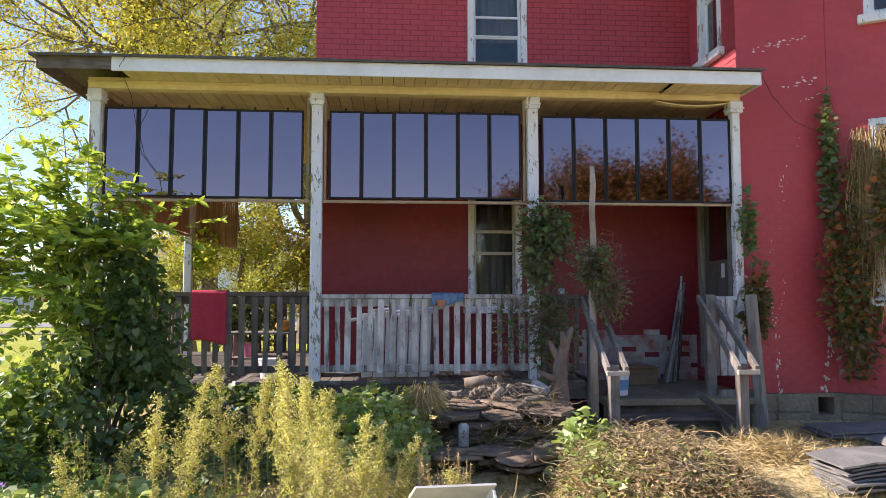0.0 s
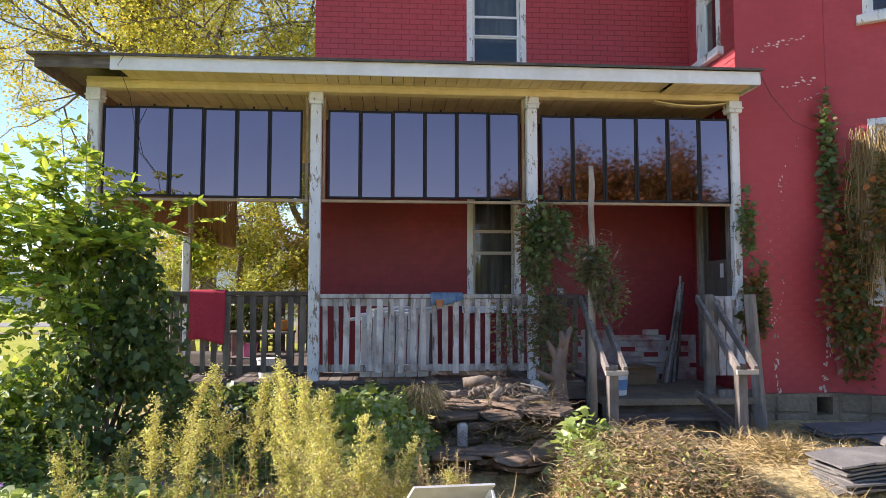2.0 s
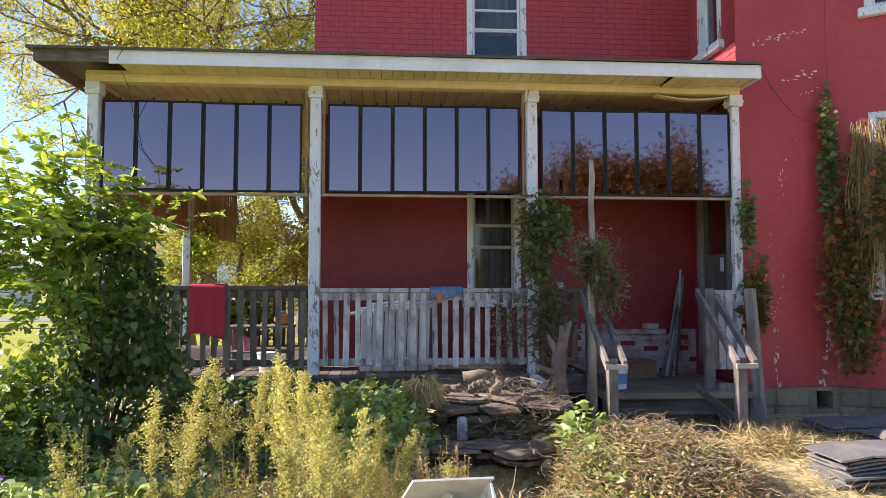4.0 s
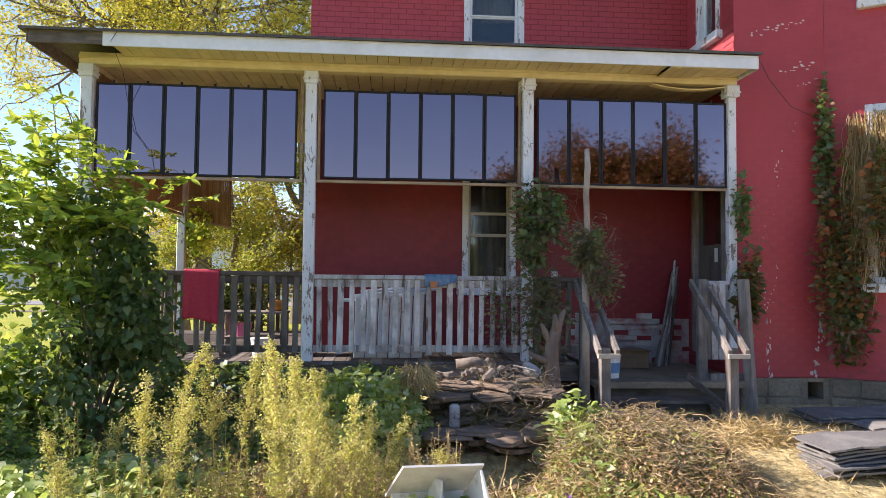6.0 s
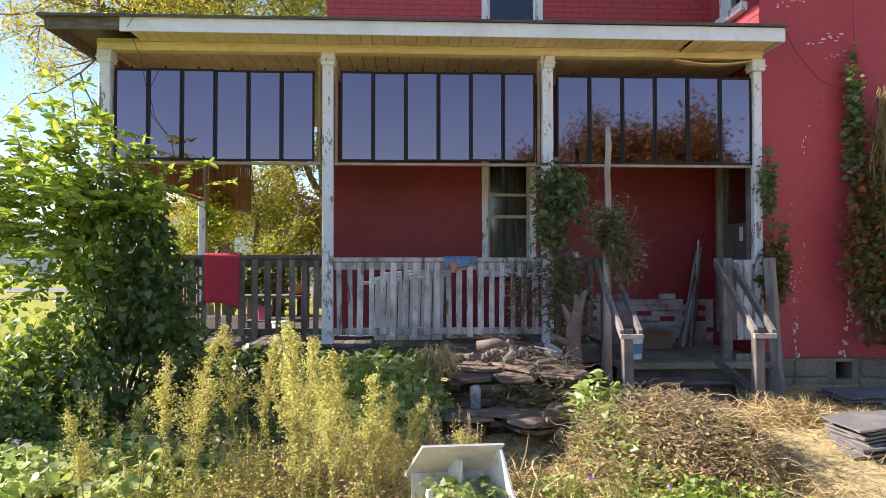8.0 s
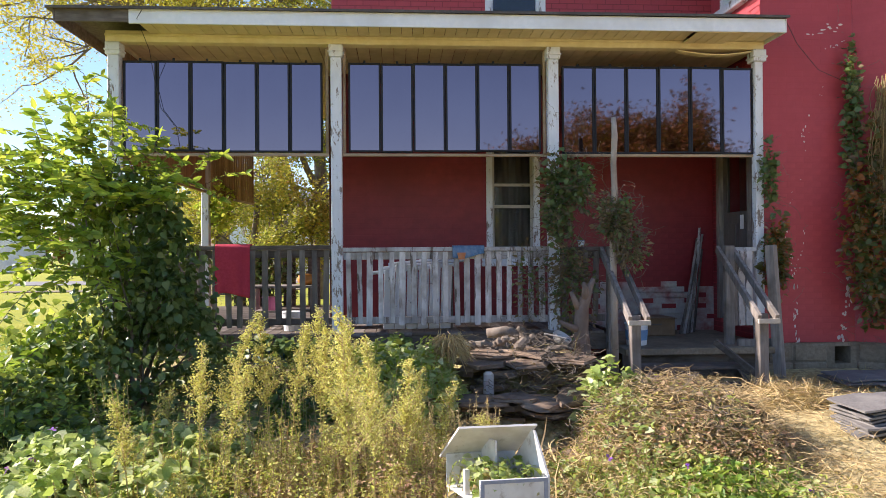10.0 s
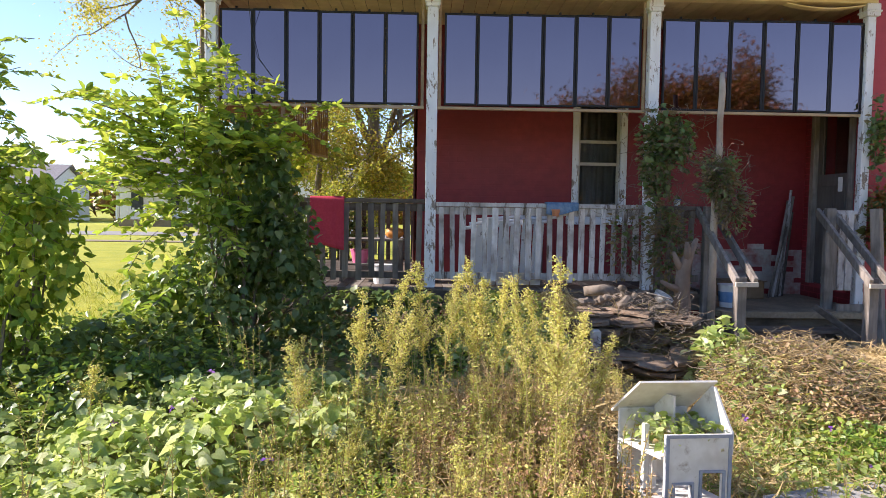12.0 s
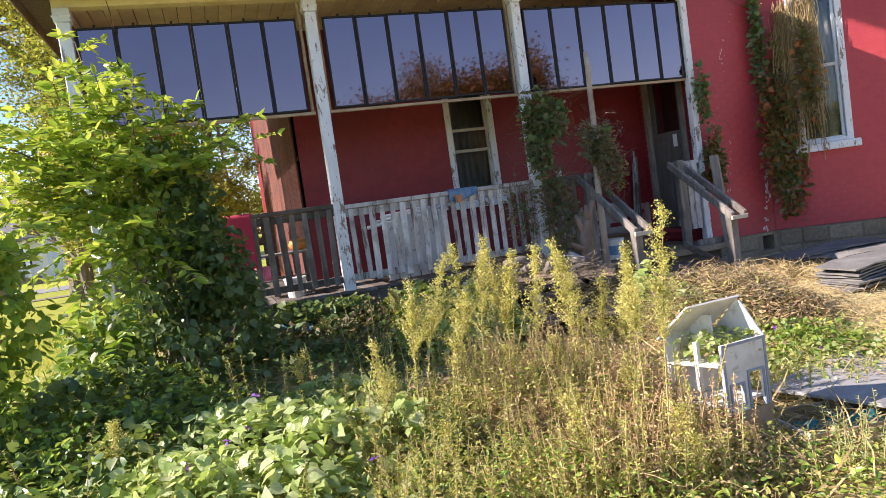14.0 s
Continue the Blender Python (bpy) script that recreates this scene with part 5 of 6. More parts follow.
def shrub(name, label, base, clumps, leaf_n, seed, size=(0.07, 0.13)):
    """Leaning stems and clumps of leaves that hang outwards; each clump is (centre, radii, material)."""
    t = thing(name, label, "shrub", base)
    r = np.random.default_rng(seed)
    g = Geo()
    for c, rad, _ in clumps:
        for i in range(3):
            tip = np.array(c) + r.normal(size=3) * np.array(rad) * 0.3
            b = np.array(base) + np.array([r.normal() * 0.15, r.normal() * 0.15, -0.05])
            mid = (b + tip) / 2 + r.normal(size=3) * 0.12
            g.tube([tuple(b), tuple(mid), tuple(tip)], [0.02, 0.012, 0.005], 5)
    tagged(part("stem_tangle", g, BARK, t), kind="stuff")
    for k, (c, rad, mat) in enumerate(clumps):
        n = int(leaf_n * (rad[0] * rad[2] + rad[1] * rad[2]) / 2)
        pts = blob_points(n, c, rad, seed + k, 0.45, 0.5)
        pts[:, 2] = np.maximum(pts[:, 2], 0.02)
        out = (pts - np.array(c)) / np.array(rad)
        way = out * 0.55 + np.array([0, 0, -0.75])
        part("foliage", leaf_mesh("leaves", pts, size, "oval" if mat is SPRIG else "heart", way, 0.4, seed + 20 + k, 0.75), mat, t)
    return t, r


LIME = foliage("lime_feather_leaf", (0.16, 0.30, 0.035), (0.32, 0.46, 0.055), (0.58, 0.60, 0.10), 0.5, 0.36)
t, r = shrub("vine_covered_shrub", "tall shrub smothered in vine with yellow-green feathered sprigs", (-2.7, 6.6, 0.0),
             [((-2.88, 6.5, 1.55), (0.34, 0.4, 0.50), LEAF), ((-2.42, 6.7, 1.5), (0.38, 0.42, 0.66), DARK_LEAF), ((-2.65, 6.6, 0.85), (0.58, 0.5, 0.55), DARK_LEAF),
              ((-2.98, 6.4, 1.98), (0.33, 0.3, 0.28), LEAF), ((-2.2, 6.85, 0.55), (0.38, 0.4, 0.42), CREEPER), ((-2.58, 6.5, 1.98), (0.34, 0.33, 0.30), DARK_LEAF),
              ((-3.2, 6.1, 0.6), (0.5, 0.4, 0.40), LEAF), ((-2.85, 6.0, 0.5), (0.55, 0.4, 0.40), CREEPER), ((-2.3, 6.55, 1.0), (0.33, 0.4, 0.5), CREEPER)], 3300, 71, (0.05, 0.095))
spots = []
for c, spread, n in (((-3.2, 6.3, 2.0), (0.28, 0.25, 0.20), 60), ((-3.3, 6.2, 1.75), (0.18, 0.25, 0.16), 26), ((-2.85, 6.35, 2.2), (0.26, 0.2, 0.16), 38), ((-2.95, 6.1, 1.4), (0.22, 0.2, 0.3), 40), ((-2.5, 6.4, 2.12), (0.22, 0.2, 0.2), 24)):
    for i in range(n):
        o = np.array(c) + r.normal(size=3) * np.array(spread)
        d = (o - np.array([-2.7, 6.6, 1.5])) * np.array([0.8, 0.8, 0.5]) + r.normal(size=3) * np.array([0.5, 0.4, 0.25])
        spots.append((o, d + np.array([0, 0, 0.15])))
pinnate(t, r, spots, (0.32, 0.52), (0.08, 0.13), LIME, "yellow-green feathered leaves", seed=171)
spots = []
leaders = Geo()
for base, top in (((-3.0, 6.55, 1.9), (-3.12, 6.62, 3.15)), ((-2.9, 6.55, 2.0), (-2.75, 6.7, 2.85)), ((-3.3, 6.3, 2.0), (-3.95, 6.1, 2.35))):
    b, e = np.array(base), np.array(top)
    leaders.tube([base, tuple((b + e) / 2 + np.array([0.03, 0, 0.04])), top], [0.010, 0.007, 0.004], 5)
    for u in np.linspace(0.3, 1.0, 8):
        a = r.uniform(0, 6.28)
        spots.append((b + (e - b) * u, np.array([math.cos(a), 0.6 * math.sin(a), r.uniform(0.1, 0.6)])))
part("leader_tangle", leaders, BARK, t)
pinnate(t, r, spots, (0.26, 0.42), (0.08, 0.125), SPRIG, "sunlit yellow sprigs", 7, 0.35, 172)

t, r = shrub("leafy_sapling", "green leafy sapling at the lawn's edge", (-4.0, 4.95, -0.05),
             [((-4.0, 4.95, 1.45), (0.42, 0.38, 0.50), LIME), ((-3.62, 4.85, 1.35), (0.28, 0.26, 0.32), LIME), ((-4.3, 5.0, 2.2), (0.30, 0.30, 0.55), LEAF), ((-3.95, 4.9, 0.65), (0.45, 0.4, 0.45), LEAF), ((-4.4, 5.0, 1.4), (0.45, 0.4, 0.6), LEAF), ((-3.6, 4.8, 0.9), (0.3, 0.3, 0.3), LIME)], 3000, 72, (0.05, 0.095))
spots = [(np.array([-3.85, 4.85, 1.7]) + r.normal(size=3) * np.array([0.25, 0.2, 0.35]), r.normal(size=3) * np.array([0.7, 0.6, 0.3])) for i in range(44)]
pinnate(t, r, spots, (0.25, 0.42), (0.06, 0.10), LIME, "yellow-green feathered leaves", seed=173)


def tree(name, label, base, height, spread, leaf, seed, leaf_n, size, trunk=0.22, bare=0.35, lean=(0, 0), clump=0.022):
    """A tapered trunk that forks into limbs and twigs, with leaves gathered on the twigs."""
    r = np.random.default_rng(seed)
    t = thing(name, label, "tree", base)
    g, tips = Geo(), []
    b = np.array(base, dtype=float)
    top = b + np.array([lean[0], lean[1], height * 0.55])
    g.tube([tuple(b - [0, 0, 0.2]), tuple(b + (top - b) * 0.4 + r.normal(size=3) * 0.1), tuple(top)], [trunk, trunk * 0.75, trunk * 0.5], 9)
    def grow(p, d, ln, rad, level):
        d = d / np.linalg.norm(d)
        q = [p]
        for s in range(4):
            d = d + r.normal(size=3) * 0.16 + np.array([0, 0, 0.05])
            d /= np.linalg.norm(d)
            q.append(q[-1] + d * ln / 4)
        g.tube([tuple(x) for x in q], list(np.linspace(rad, rad * 0.45, 5)), 5 if level < 2 else 3)
        if level >= 3:
            tips.extend(q[1:])
            return
        if level == 2:
            tips.extend(q[2:])
        for i in range(4 if level < 2 else 3):
            s = r.integers(2, 5)
            grow(q[s], d + r.normal(size=3) * 0.75, ln * r.uniform(0.5, 0.72), rad * 0.5, level + 1)
    for i in range(7):
        a = 6.28 * i / 7 + r.uniform(-0.3, 0.3)
        s = r.uniform(bare, 1.0)
        p = b + (top - b) * s
        grow(p, np.array([math.cos(a) * spread, math.sin(a) * spread, r.uniform(0.4, 1.1) * 1.2]), height * 0.26 * r.uniform(0.8, 1.2), trunk * 0.42, 0)
    part("trunk", g, BARK, t)
    tips = np.array(tips)
    k = r.integers(0, len(tips), leaf_n)
    pts = tips[k] + r.normal(size=(leaf_n, 3)) * height * clump
    part("crown", leaf_mesh("leaves", pts, size, "oval", None, 0.35, seed), leaf, t)
    return t


tree("yard_tree", "yellowing broadleaf tree behind the house", (-6.6, 25.0, 0), 18, 1.3, YELLOW_LEAF, 81, 60000, (0.07, 0.14), 0.38, 0.70, clump=0.017)
tree("yard_tree", "yellow-green leafy tree past the porch roof", (-8.6, 24.0, 0), 15.5, 1.0, YELLOW_LEAF, 88, 17000, (0.08, 0.16), 0.26, 0.96, clump=0.02)
tree("yard_tree", "yellow-green broadleaf tree behind the house", (-2.8, 22.0, 0), 14, 0.9, TREE_LEAF, 82, 46000, (0.07, 0.14), 0.28, 0.3, clump=0.015)
tree("yard_tree", "half-bare yellow tree past the porch", (-3.3, 15.5, 0), 5.0, 0.9, TREE_LEAF, 83, 17000, (0.05, 0.10), 0.12, 0.15)
tree("yard_tree", "half-bare yellow-green tree past the porch", (-5.2, 18.5, 0), 6.0, 0.9, YELLOW_LEAF, 84, 14000, (0.05, 0.10), 0.15, 0.15)
for k, (x, y, h, n) in enumerate(((9.7, -14.0, 8.6, 30000), (12.3, -14.5, 8.4, 30000), (7.4, -14.2, 7.0, 24000), (11.0, -16.0, 8.8, 24000))):
    tree("autumn_tree", "orange-brown autumn tree across the yard", (x, y, 0), h, 1.3, ORANGE_LEAF, 85 + k, n, (0.12, 0.24), 0.3, 0.1, clump=0.05)

# vine over the far rail of the side porch
vine_lump("rail_creeper", "creeper over the far railing of the side porch", (-2.7, 12.25, 1.05), (0.75, 0.2, 0.5), 1300, CREEPER, 33, (0.05, 0.1), 40, 0.3, (-2.7, 12.25, 0.52))
vine_lump("rail_creeper", "yellowing creeper hanging at the side porch post", (-3.2, 11.7, 2.2), (0.32, 0.18, 0.45), 500, SPRIG, 34, (0.05, 0.1), 20, 0.1, (-3.2, 11.7, 0.52))

# curled dry vine stems over the heap and the rockery
def vine_strings(name, label, n, box, height, seed, mat):
    r = np.random.default_rng(seed)
    cx, cy = (box[0] + box[1]) / 2, (box[2] + box[3]) / 2
    g = Geo()
    for i in range(n):
        a, q = r.uniform(0, 6.28), math.sqrt(r.random())
        x, y = cx + q * math.cos(a) * (box[1] - box[0]) / 2, cy + q * math.sin(a) * (box[3] - box[2]) / 2
        z = ground_z(x, y) + height * (1 - q * q) ** 0.6 + r.uniform(-0.02, 0.05)
        d, turn = r.uniform(0, 6.28), r.normal() * 0.9
        p = [(x, y, z)]
        for s in range(7):
            d += turn + r.normal() * 0.4
            p.append((p[-1][0] + 0.05 * math.cos(d), p[-1][1] + 0.05 * math.sin(d), p[-1][2] + r.normal() * 0.022))
        g.tube(p, float(r.uniform(0.0014, 0.0028)), 3)
    t = thing(name, label, "vine", (cx, cy, ground_z(cx, cy)), kind="stuff")
    tagged(part("stem_tangle", g, mat, t), kind="stuff")


vine_strings("dry_vine", "curled dry vine stems over the heap", 620, (1.15, 2.9, 4.4, 6.2), 0.39, 61, STRAW)
vine_strings("dry_vine", "curled brown vine stems over the heap", 180, (1.15, 2.8, 4.5, 6.2), 0.39, 62, BARK)
vine_strings("dry_vine", "brown roots and stems over the rockery", 320, (0.3, 2.0, 5.9, 7.6), 0.56, 63, BARK)
vine_strings("dry_vine", "curled dry stems among the goldenrod", 500, (-1.7, 0.3, 2.4, 4.6), 0.35, 64, STRAW)


# ---- dollhouse in the weeds ----
DOLL_WHITE = surface("weathered_white_board", (0.62, 0.595, 0.57), (0.70, 0.675, 0.65), (0.50, 0.46, 0.42), 18, 6, 0.75, 0.25, 0.002, wear=(0.30, 0.24, 0.19), wear_scale=11, wear_at=(0.58, 0.72))
DOLL_GREY = surface("blue_grey_trim_paint", (0.22, 0.24, 0.31), (0.30, 0.32, 0.38), None, 22, 5, 0.7, 0.2)
DOLL_BROWN = surface("bare_brown_fibreboard", (0.30, 0.21, 0.14), (0.38, 0.28, 0.19), (0.24, 0.16, 0.10), 16, 5, 0.85, 0.25)
dh = thing("dollhouse", "broken weathered white dollhouse standing among the weeds", "dollhouse", (0.3, 3.2, -0.26))
DW = Vector((0.997, 0.073, 0))
DB = Vector((-0.40, 0.917, 0))
DM = Matrix.Translation((0.197, 3.12, 0)) @ Matrix((DW, DB, (0, 0, 1))).transposed().to_4x4()
# front panel with a window and a doorway
fp = Geo()
pw, z0, z1, t = 0.318, 0.0, 0.385, 0.012
for a, b, c, d in ((0, 0.045, z0, z1), (0.045, 0.125, z0, 0.045), (0.045, 0.125, 0.15, z1), (0.125, 0.175, z0, z1), (0.175, 0.275, 0.205, z1), (0.275, pw, z0, z1)):
    fp.box(a, b, 0, t, c, d, DM)
front = part("front_panel", fp, DOLL_WHITE, dh)
tr = Geo()
for a, b, c, d in ((0, 0.016, z0, z1), (pw - 0.016, pw, z0, z1), (0.016, pw - 0.016, z1 - 0.016, z1)):
    tr.box(a, b, -0.005, -0.0005, c, d, DM)
part("edge_trim", tr, DOLL_GREY, front, "blue-grey painted edging")
wf = Geo()
for a, b, c, d in ((0.033, 0.045, 0.033, 0.162), (0.125, 0.137, 0.033, 0.162), (0.045, 0.125, 0.033, 0.045), (0.045, 0.125, 0.15, 0.162)):
    wf.box(a, b, -0.008, -0.0006, c, d, DM)
part("window_frame", wf, DOLL_GREY, front)
df = Geo()
for a, b, c, d in ((0.163, 0.175, z0, 0.217), (0.275, 0.287, z0, 0.217), (0.175, 0.275, 0.205, 0.217)):
    df.box(a, b, -0.008, -0.0007, c, d, DM)
part("door_frame", df, DOLL_GREY, front)
lowp = Geo()
lowp.box(0, 0.13, 0.004, 0.014, -0.28, -0.002, DM)
lowp.box(0.18, 0.335, 0.004, 0.014, -0.28, -0.002, DM)
lowp.box(0.13, 0.18, 0.004, 0.014, -0.06, -0.002, DM)
part("lower_front", lowp, DOLL_BROWN, dh)
for z in (0.045, 0.265):
    part("floor_shelf", Geo().box(-0.012, 0.328, 0.016, 0.31, z, z + 0.014, DM), DOLL_WHITE, dh)
part("floor_shelf", Geo().box(-0.012, 0.328, 0.016, 0.31, -0.19, -0.176, DM), DOLL_BROWN, dh)
part("back_wall", Geo().box(-0.012, 0.34, 0.31, 0.32, -0.28, 0.43, DM), DOLL_WHITE, dh)
for x, y in ((-0.008, 0.13), (0.10, 0.22), (-0.008, 0.30)):
    part("corner_stud", Geo().box(x, x + 0.022, y, y + 0.022, -0.28, 0.40 if y < 0.2 else 0.26, DM), DOLL_WHITE, dh)
rf = Geo()
v = [(-0.03, 0.14, 0.595), (0.355, 0.14, 0.595), (0.355, 0.345, 0.405), (-0.03, 0.345, 0.405)]
rf.add([DM @ Vector(p) for p in v] + [DM @ (Vector(p) + Vector((0, 0.007, 0.008))) for p in v], [(3, 2, 1, 0), (4, 5, 6, 7), (0, 1, 5, 4), (1, 2, 6, 5), (2, 3, 7, 6), (3, 0, 4, 7)])
part("roof_slope", rf, DOLL_WHITE, dh)
gb = Geo()
v = [(0.33, 0.02, 0.39), (0.33, 0.31, 0.39), (0.33, 0.15, 0.575), (0.33, 0.13, 0.575), (0.34, 0.02, 0.39), (0.34, 0.31, 0.39), (0.34, 0.15, 0.575), (0.34, 0.13, 0.575)]
gb.add([DM @ Vector(p) for p in v], [(0, 1, 2, 3), (7, 6, 5, 4), (0, 4, 5, 1), (1, 5, 6, 2), (2, 6, 7, 3), (3, 7, 4, 0)])
gb.box(0.33, 0.34, 0.016, 0.31, 0.28, 0.389, DM)
part("gable", gb, DOLL_WHITE, dh)
part("inner_wall", Geo().box(0.16, 0.17, 0.17, 0.30, 0.28, 0.52, DM), DOLL_WHITE, dh)
r = np.random.default_rng(5)
pts = np.array([tuple(DM @ Vector((r.uniform(0.0, 0.32), r.uniform(0.03, 0.28), r.uniform(0.30, 0.43)))) for _ in range(240)])
dl = thing("dollhouse_weed", "bindweed growing out of the open dollhouse roof", "creeper", tuple(DM @ Vector((0.18, 0.15, 0.28))))
part("foliage", leaf_mesh("leaves", pts, (0.022, 0.058), "heart", None, 0.5, 8), VINE, dl)
part("withered_foliage", leaf_mesh("leaves", pts[:90] - np.array([0, 0, 0.05]), (0.03, 0.06), "oval", None, 0.3, 9), STRAW, dl)

# toy box of boards beside the dollhouse, with a plywood sheet
cr = thing("wooden_crate", "broken low plywood crate with teal lining", "crate", (0.95, 2.95, -0.26))
TEAL = surface("teal_fabric", (0.02, 0.16, 0.16), (0.04, 0.24, 0.22), None, 14, 3, 0.8, 0.3)
CM = Matrix.Translation((0.60, 2.98, 0)) @ Matrix.Rotation(-0.20, 4, "Z")
part("front_board", Geo().box(0.0, 0.62, -0.012, 0.0, -0.36, -0.16, CM, 0.003), TAN_WOOD, cr)
part("back_board", Geo().box(0.0, 0.62, 0.40, 0.412, -0.36, -0.15, CM, 0.003), TAN_WOOD, cr)
part("side_board", Geo().box(-0.012, 0.0, -0.012, 0.412, -0.36, -0.155, CM, 0.003), DOLL_WHITE, cr)
part("side_board", Geo().box(0.62, 0.632, -0.012, 0.412, -0.36, -0.155, CM, 0.003), TAN_WOOD, cr)
part("bottom", Geo().box(0.0, 0.62, 0.0, 0.40, -0.34, -0.33, CM), DOLL_BROWN, cr)
pts, rad = [], []
for i in range(9):
    for y, z, q in ((0.05, -0.29, 0.03), (0.15, -0.20, 0.045), (0.30, -0.27, 0.03)):
        pts.append(tuple(CM @ Vector((0.05 + 0.06 * i + 0.01 * y, y if i % 2 else 0.35 - y, z + 0.02 * math.sin(i * 2)))))
        rad.append(q)
lining = Geo().tube(pts, rad, 7)
part("lining", lining, TEAL, cr, "crumpled teal fabric lining", smooth=True)
PLY = surface("silvered_plywood", (0.27, 0.265, 0.265), (0.36, 0.35, 0.345), (0.22, 0.21, 0.205), 14, 3, 0.85, 0.3, 0.003, stretch=(0.15, 1, 1))
ply = Geo()
PM = Matrix.Translation((1.15, 2.93, -0.125)) @ Euler((0.02, 0.02, 0.35)).to_matrix().to_4x4()
ply.box(0, 1.0, 0, 0.72, -0.012, 0.012, PM, 0.003)
ps = thing("plywood_sheet", "silvered plywood sheet lying on weeds and blocks", "board", (1.8, 3.1, -0.25))
part("sheet", ply, PLY, ps)
for x, y in ((0.85, 0.1), (0.3, 0.62), (0.85, 0.6)):
    part("block", Geo().box(x - 0.08, x + 0.08, y - 0.06, y + 0.06, -0.22, -0.014, PM, 0.006), FOUNDATION, ps)

# ---- small things in front of the porch ----
PORCELAIN = surface("dirty_white_porcelain", (0.40, 0.38, 0.35), (0.52, 0.51, 0.49), (0.26, 0.22, 0.18), 9, 6, 0.3, 0.1)
bowl = thing("broken_basin", "dirty broken white basin lying on the rockery", "basin", (1.42, 6.95, 0.5))
bg = Geo()
n = 18
prof = [(0.17, 0.13), (0.16, 0.05), (0.11, 0.0), (0.04, -0.015), (0.04, 0.0), (0.10, 0.015), (0.145, 0.06), (0.155, 0.13)]
BM = Matrix.Translation((1.46, 6.9, 0.52)) @ Euler((0.45, 0.35, 0.3)).to_matrix().to_4x4() @ Matrix.Scale(0.6, 4)
bg.add([BM @ Vector((q * math.cos(6.283 * i / n), q * math.sin(6.283 * i / n), z)) for q, z in prof for i in range(n)],
       [(k * n + i, k * n + (i + 1) % n, ((k + 1) % len(prof)) * n + (i + 1) % n, ((k + 1) % len(prof)) * n + i) for k in (0, 1, 2, 4, 5, 6, 7) for i in range(n)])
part("bowl", bg, PORCELAIN, bowl, smooth=True)
part("rim_shard", Geo().beam((1.28, 6.78, 0.62), (1.50, 6.74, 0.57), 0.07, 0.012), PORCELAIN, bowl)
log = tagged(part("short_log", Geo().tube([(0.75, 7.2, 0.58), (0.95, 7.18, 0.60), (1.12, 7.2, 0.57)], [0.05, 0.06, 0.045], 10), BARK, smooth=True), "short brown log lying on the rockery", "log")
rw = random.Random(31)
for k, (p, q, a, b) in enumerate((((0.45, 6.72, 0.50), (0.74, 6.70, 0.52), 0.05, 0.03), ((0.98, 6.62, 0.49), (1.20, 6.82, 0.58), 0.055, 0.03), ((1.12, 6.95, 0.52), (1.04, 6.85, 0.68), 0.05, 0.025), ((1.25, 6.60, 0.46), (1.52, 6.62, 0.49), 0.035, 0.02), ((0.78, 6.85, 0.50), (0.98, 6.78, 0.56), 0.045, 0.03))):
    v0, v1 = Vector(p), Vector(q)
    n = 9
    line = [v0.lerp(v1, i / n) + Vector((rw.uniform(-0.014, 0.014), rw.uniform(-0.014, 0.014), 0.03 * math.sin(3.14 * i / n) + rw.uniform(-0.012, 0.012))) for i in range(n + 1)]
    rad = [(a + (b - a) * i / n) * rw.uniform(0.65, 1.2) * (0.55 if i in (0, n) else 1) for i in range(n + 1)]
    tagged(part("driftwood", Geo().tube(line, rad, 8), BARK), "weathered brown root chunk lying on the rockery", "driftwood", "rockery driftwood")
tuft = thing("straw_tuft", "drooping tuft of dry straw-coloured leaves", "plant", (0.30, 6.45, 0.42))
rt = np.random.default_rng(77)
n = 700
ta = rt.uniform(0, 6.28, n)
part("foliage", leaf_mesh("blades", np.stack([0.30 + 0.10 * np.cos(ta), 6.42 + 0.08 * np.sin(ta), 0.60 + 0.04 * rt.normal(size=n)], 1), (0.10, 0.24), "blade", np.stack([0.6 * np.cos(ta), 0.6 * np.sin(ta), -0.9 + 0 * ta], 1), 0.3, 78), STRAW, tuft)
LIGHT_BLUE = surface("light_blue_plastic", (0.03, 0.09, 0.14), (0.05, 0.14, 0.21), None, 10, 4, 0.4, 0.2)
tp = Geo()
nx, ny = 20, 10
tp.add([(-1.80 + 0.40 * i / nx, 7.45 + 0.28 * j / ny + 0.03 * math.sin(i), 0.24 + 0.10 * j / ny + 0.045 * noise.noise((i * 0.5, j * 0.5, 4)) + 0.03 * math.sin(i * 1.3 + j)) for j in range(ny + 1) for i in range(nx + 1)],
       [(j * (nx + 1) + i, j * (nx + 1) + i + 1, (j + 1) * (nx + 1) + i + 1, (j + 1) * (nx + 1) + i) for j in range(ny) for i in range(nx)])
ob = tagged(part("plastic_tarp", tp, LIGHT_BLUE, smooth=True), "crumpled light blue plastic tarp below the porch deck", "tarp")
sd = ob.modifiers.new("thickness", "SOLIDIFY")
sd.thickness = 0.004

# clutter behind the side railing
tb = thing("side_table", "weathered small wooden table behind the railing", "table", (-1.6, 8.6, DECK_Z))
part("tabletop", Geo().box(-2.0, -1.2, 8.45, 8.85, 1.02, 1.05, None, 0.005), GREY_WOOD, tb)
for x in (-1.96, -1.24):
    for y in (8.49, 8.81):
        part("leg", Geo().box(x - 0.025, x + 0.025, y - 0.025, y + 0.025, DECK_Z, 1.019, None, 0.004), GREY_WOOD, tb)
part("shelf", Geo().box(-1.95, -1.25, 8.5, 8.8, 0.72, 0.74, None, 0.003), GREY_WOOD, tb)
PUMPKIN = surface("orange_rind", (0.55, 0.20, 0.03), (0.62, 0.26, 0.05), None, 9, 4, 0.5, 0.2)
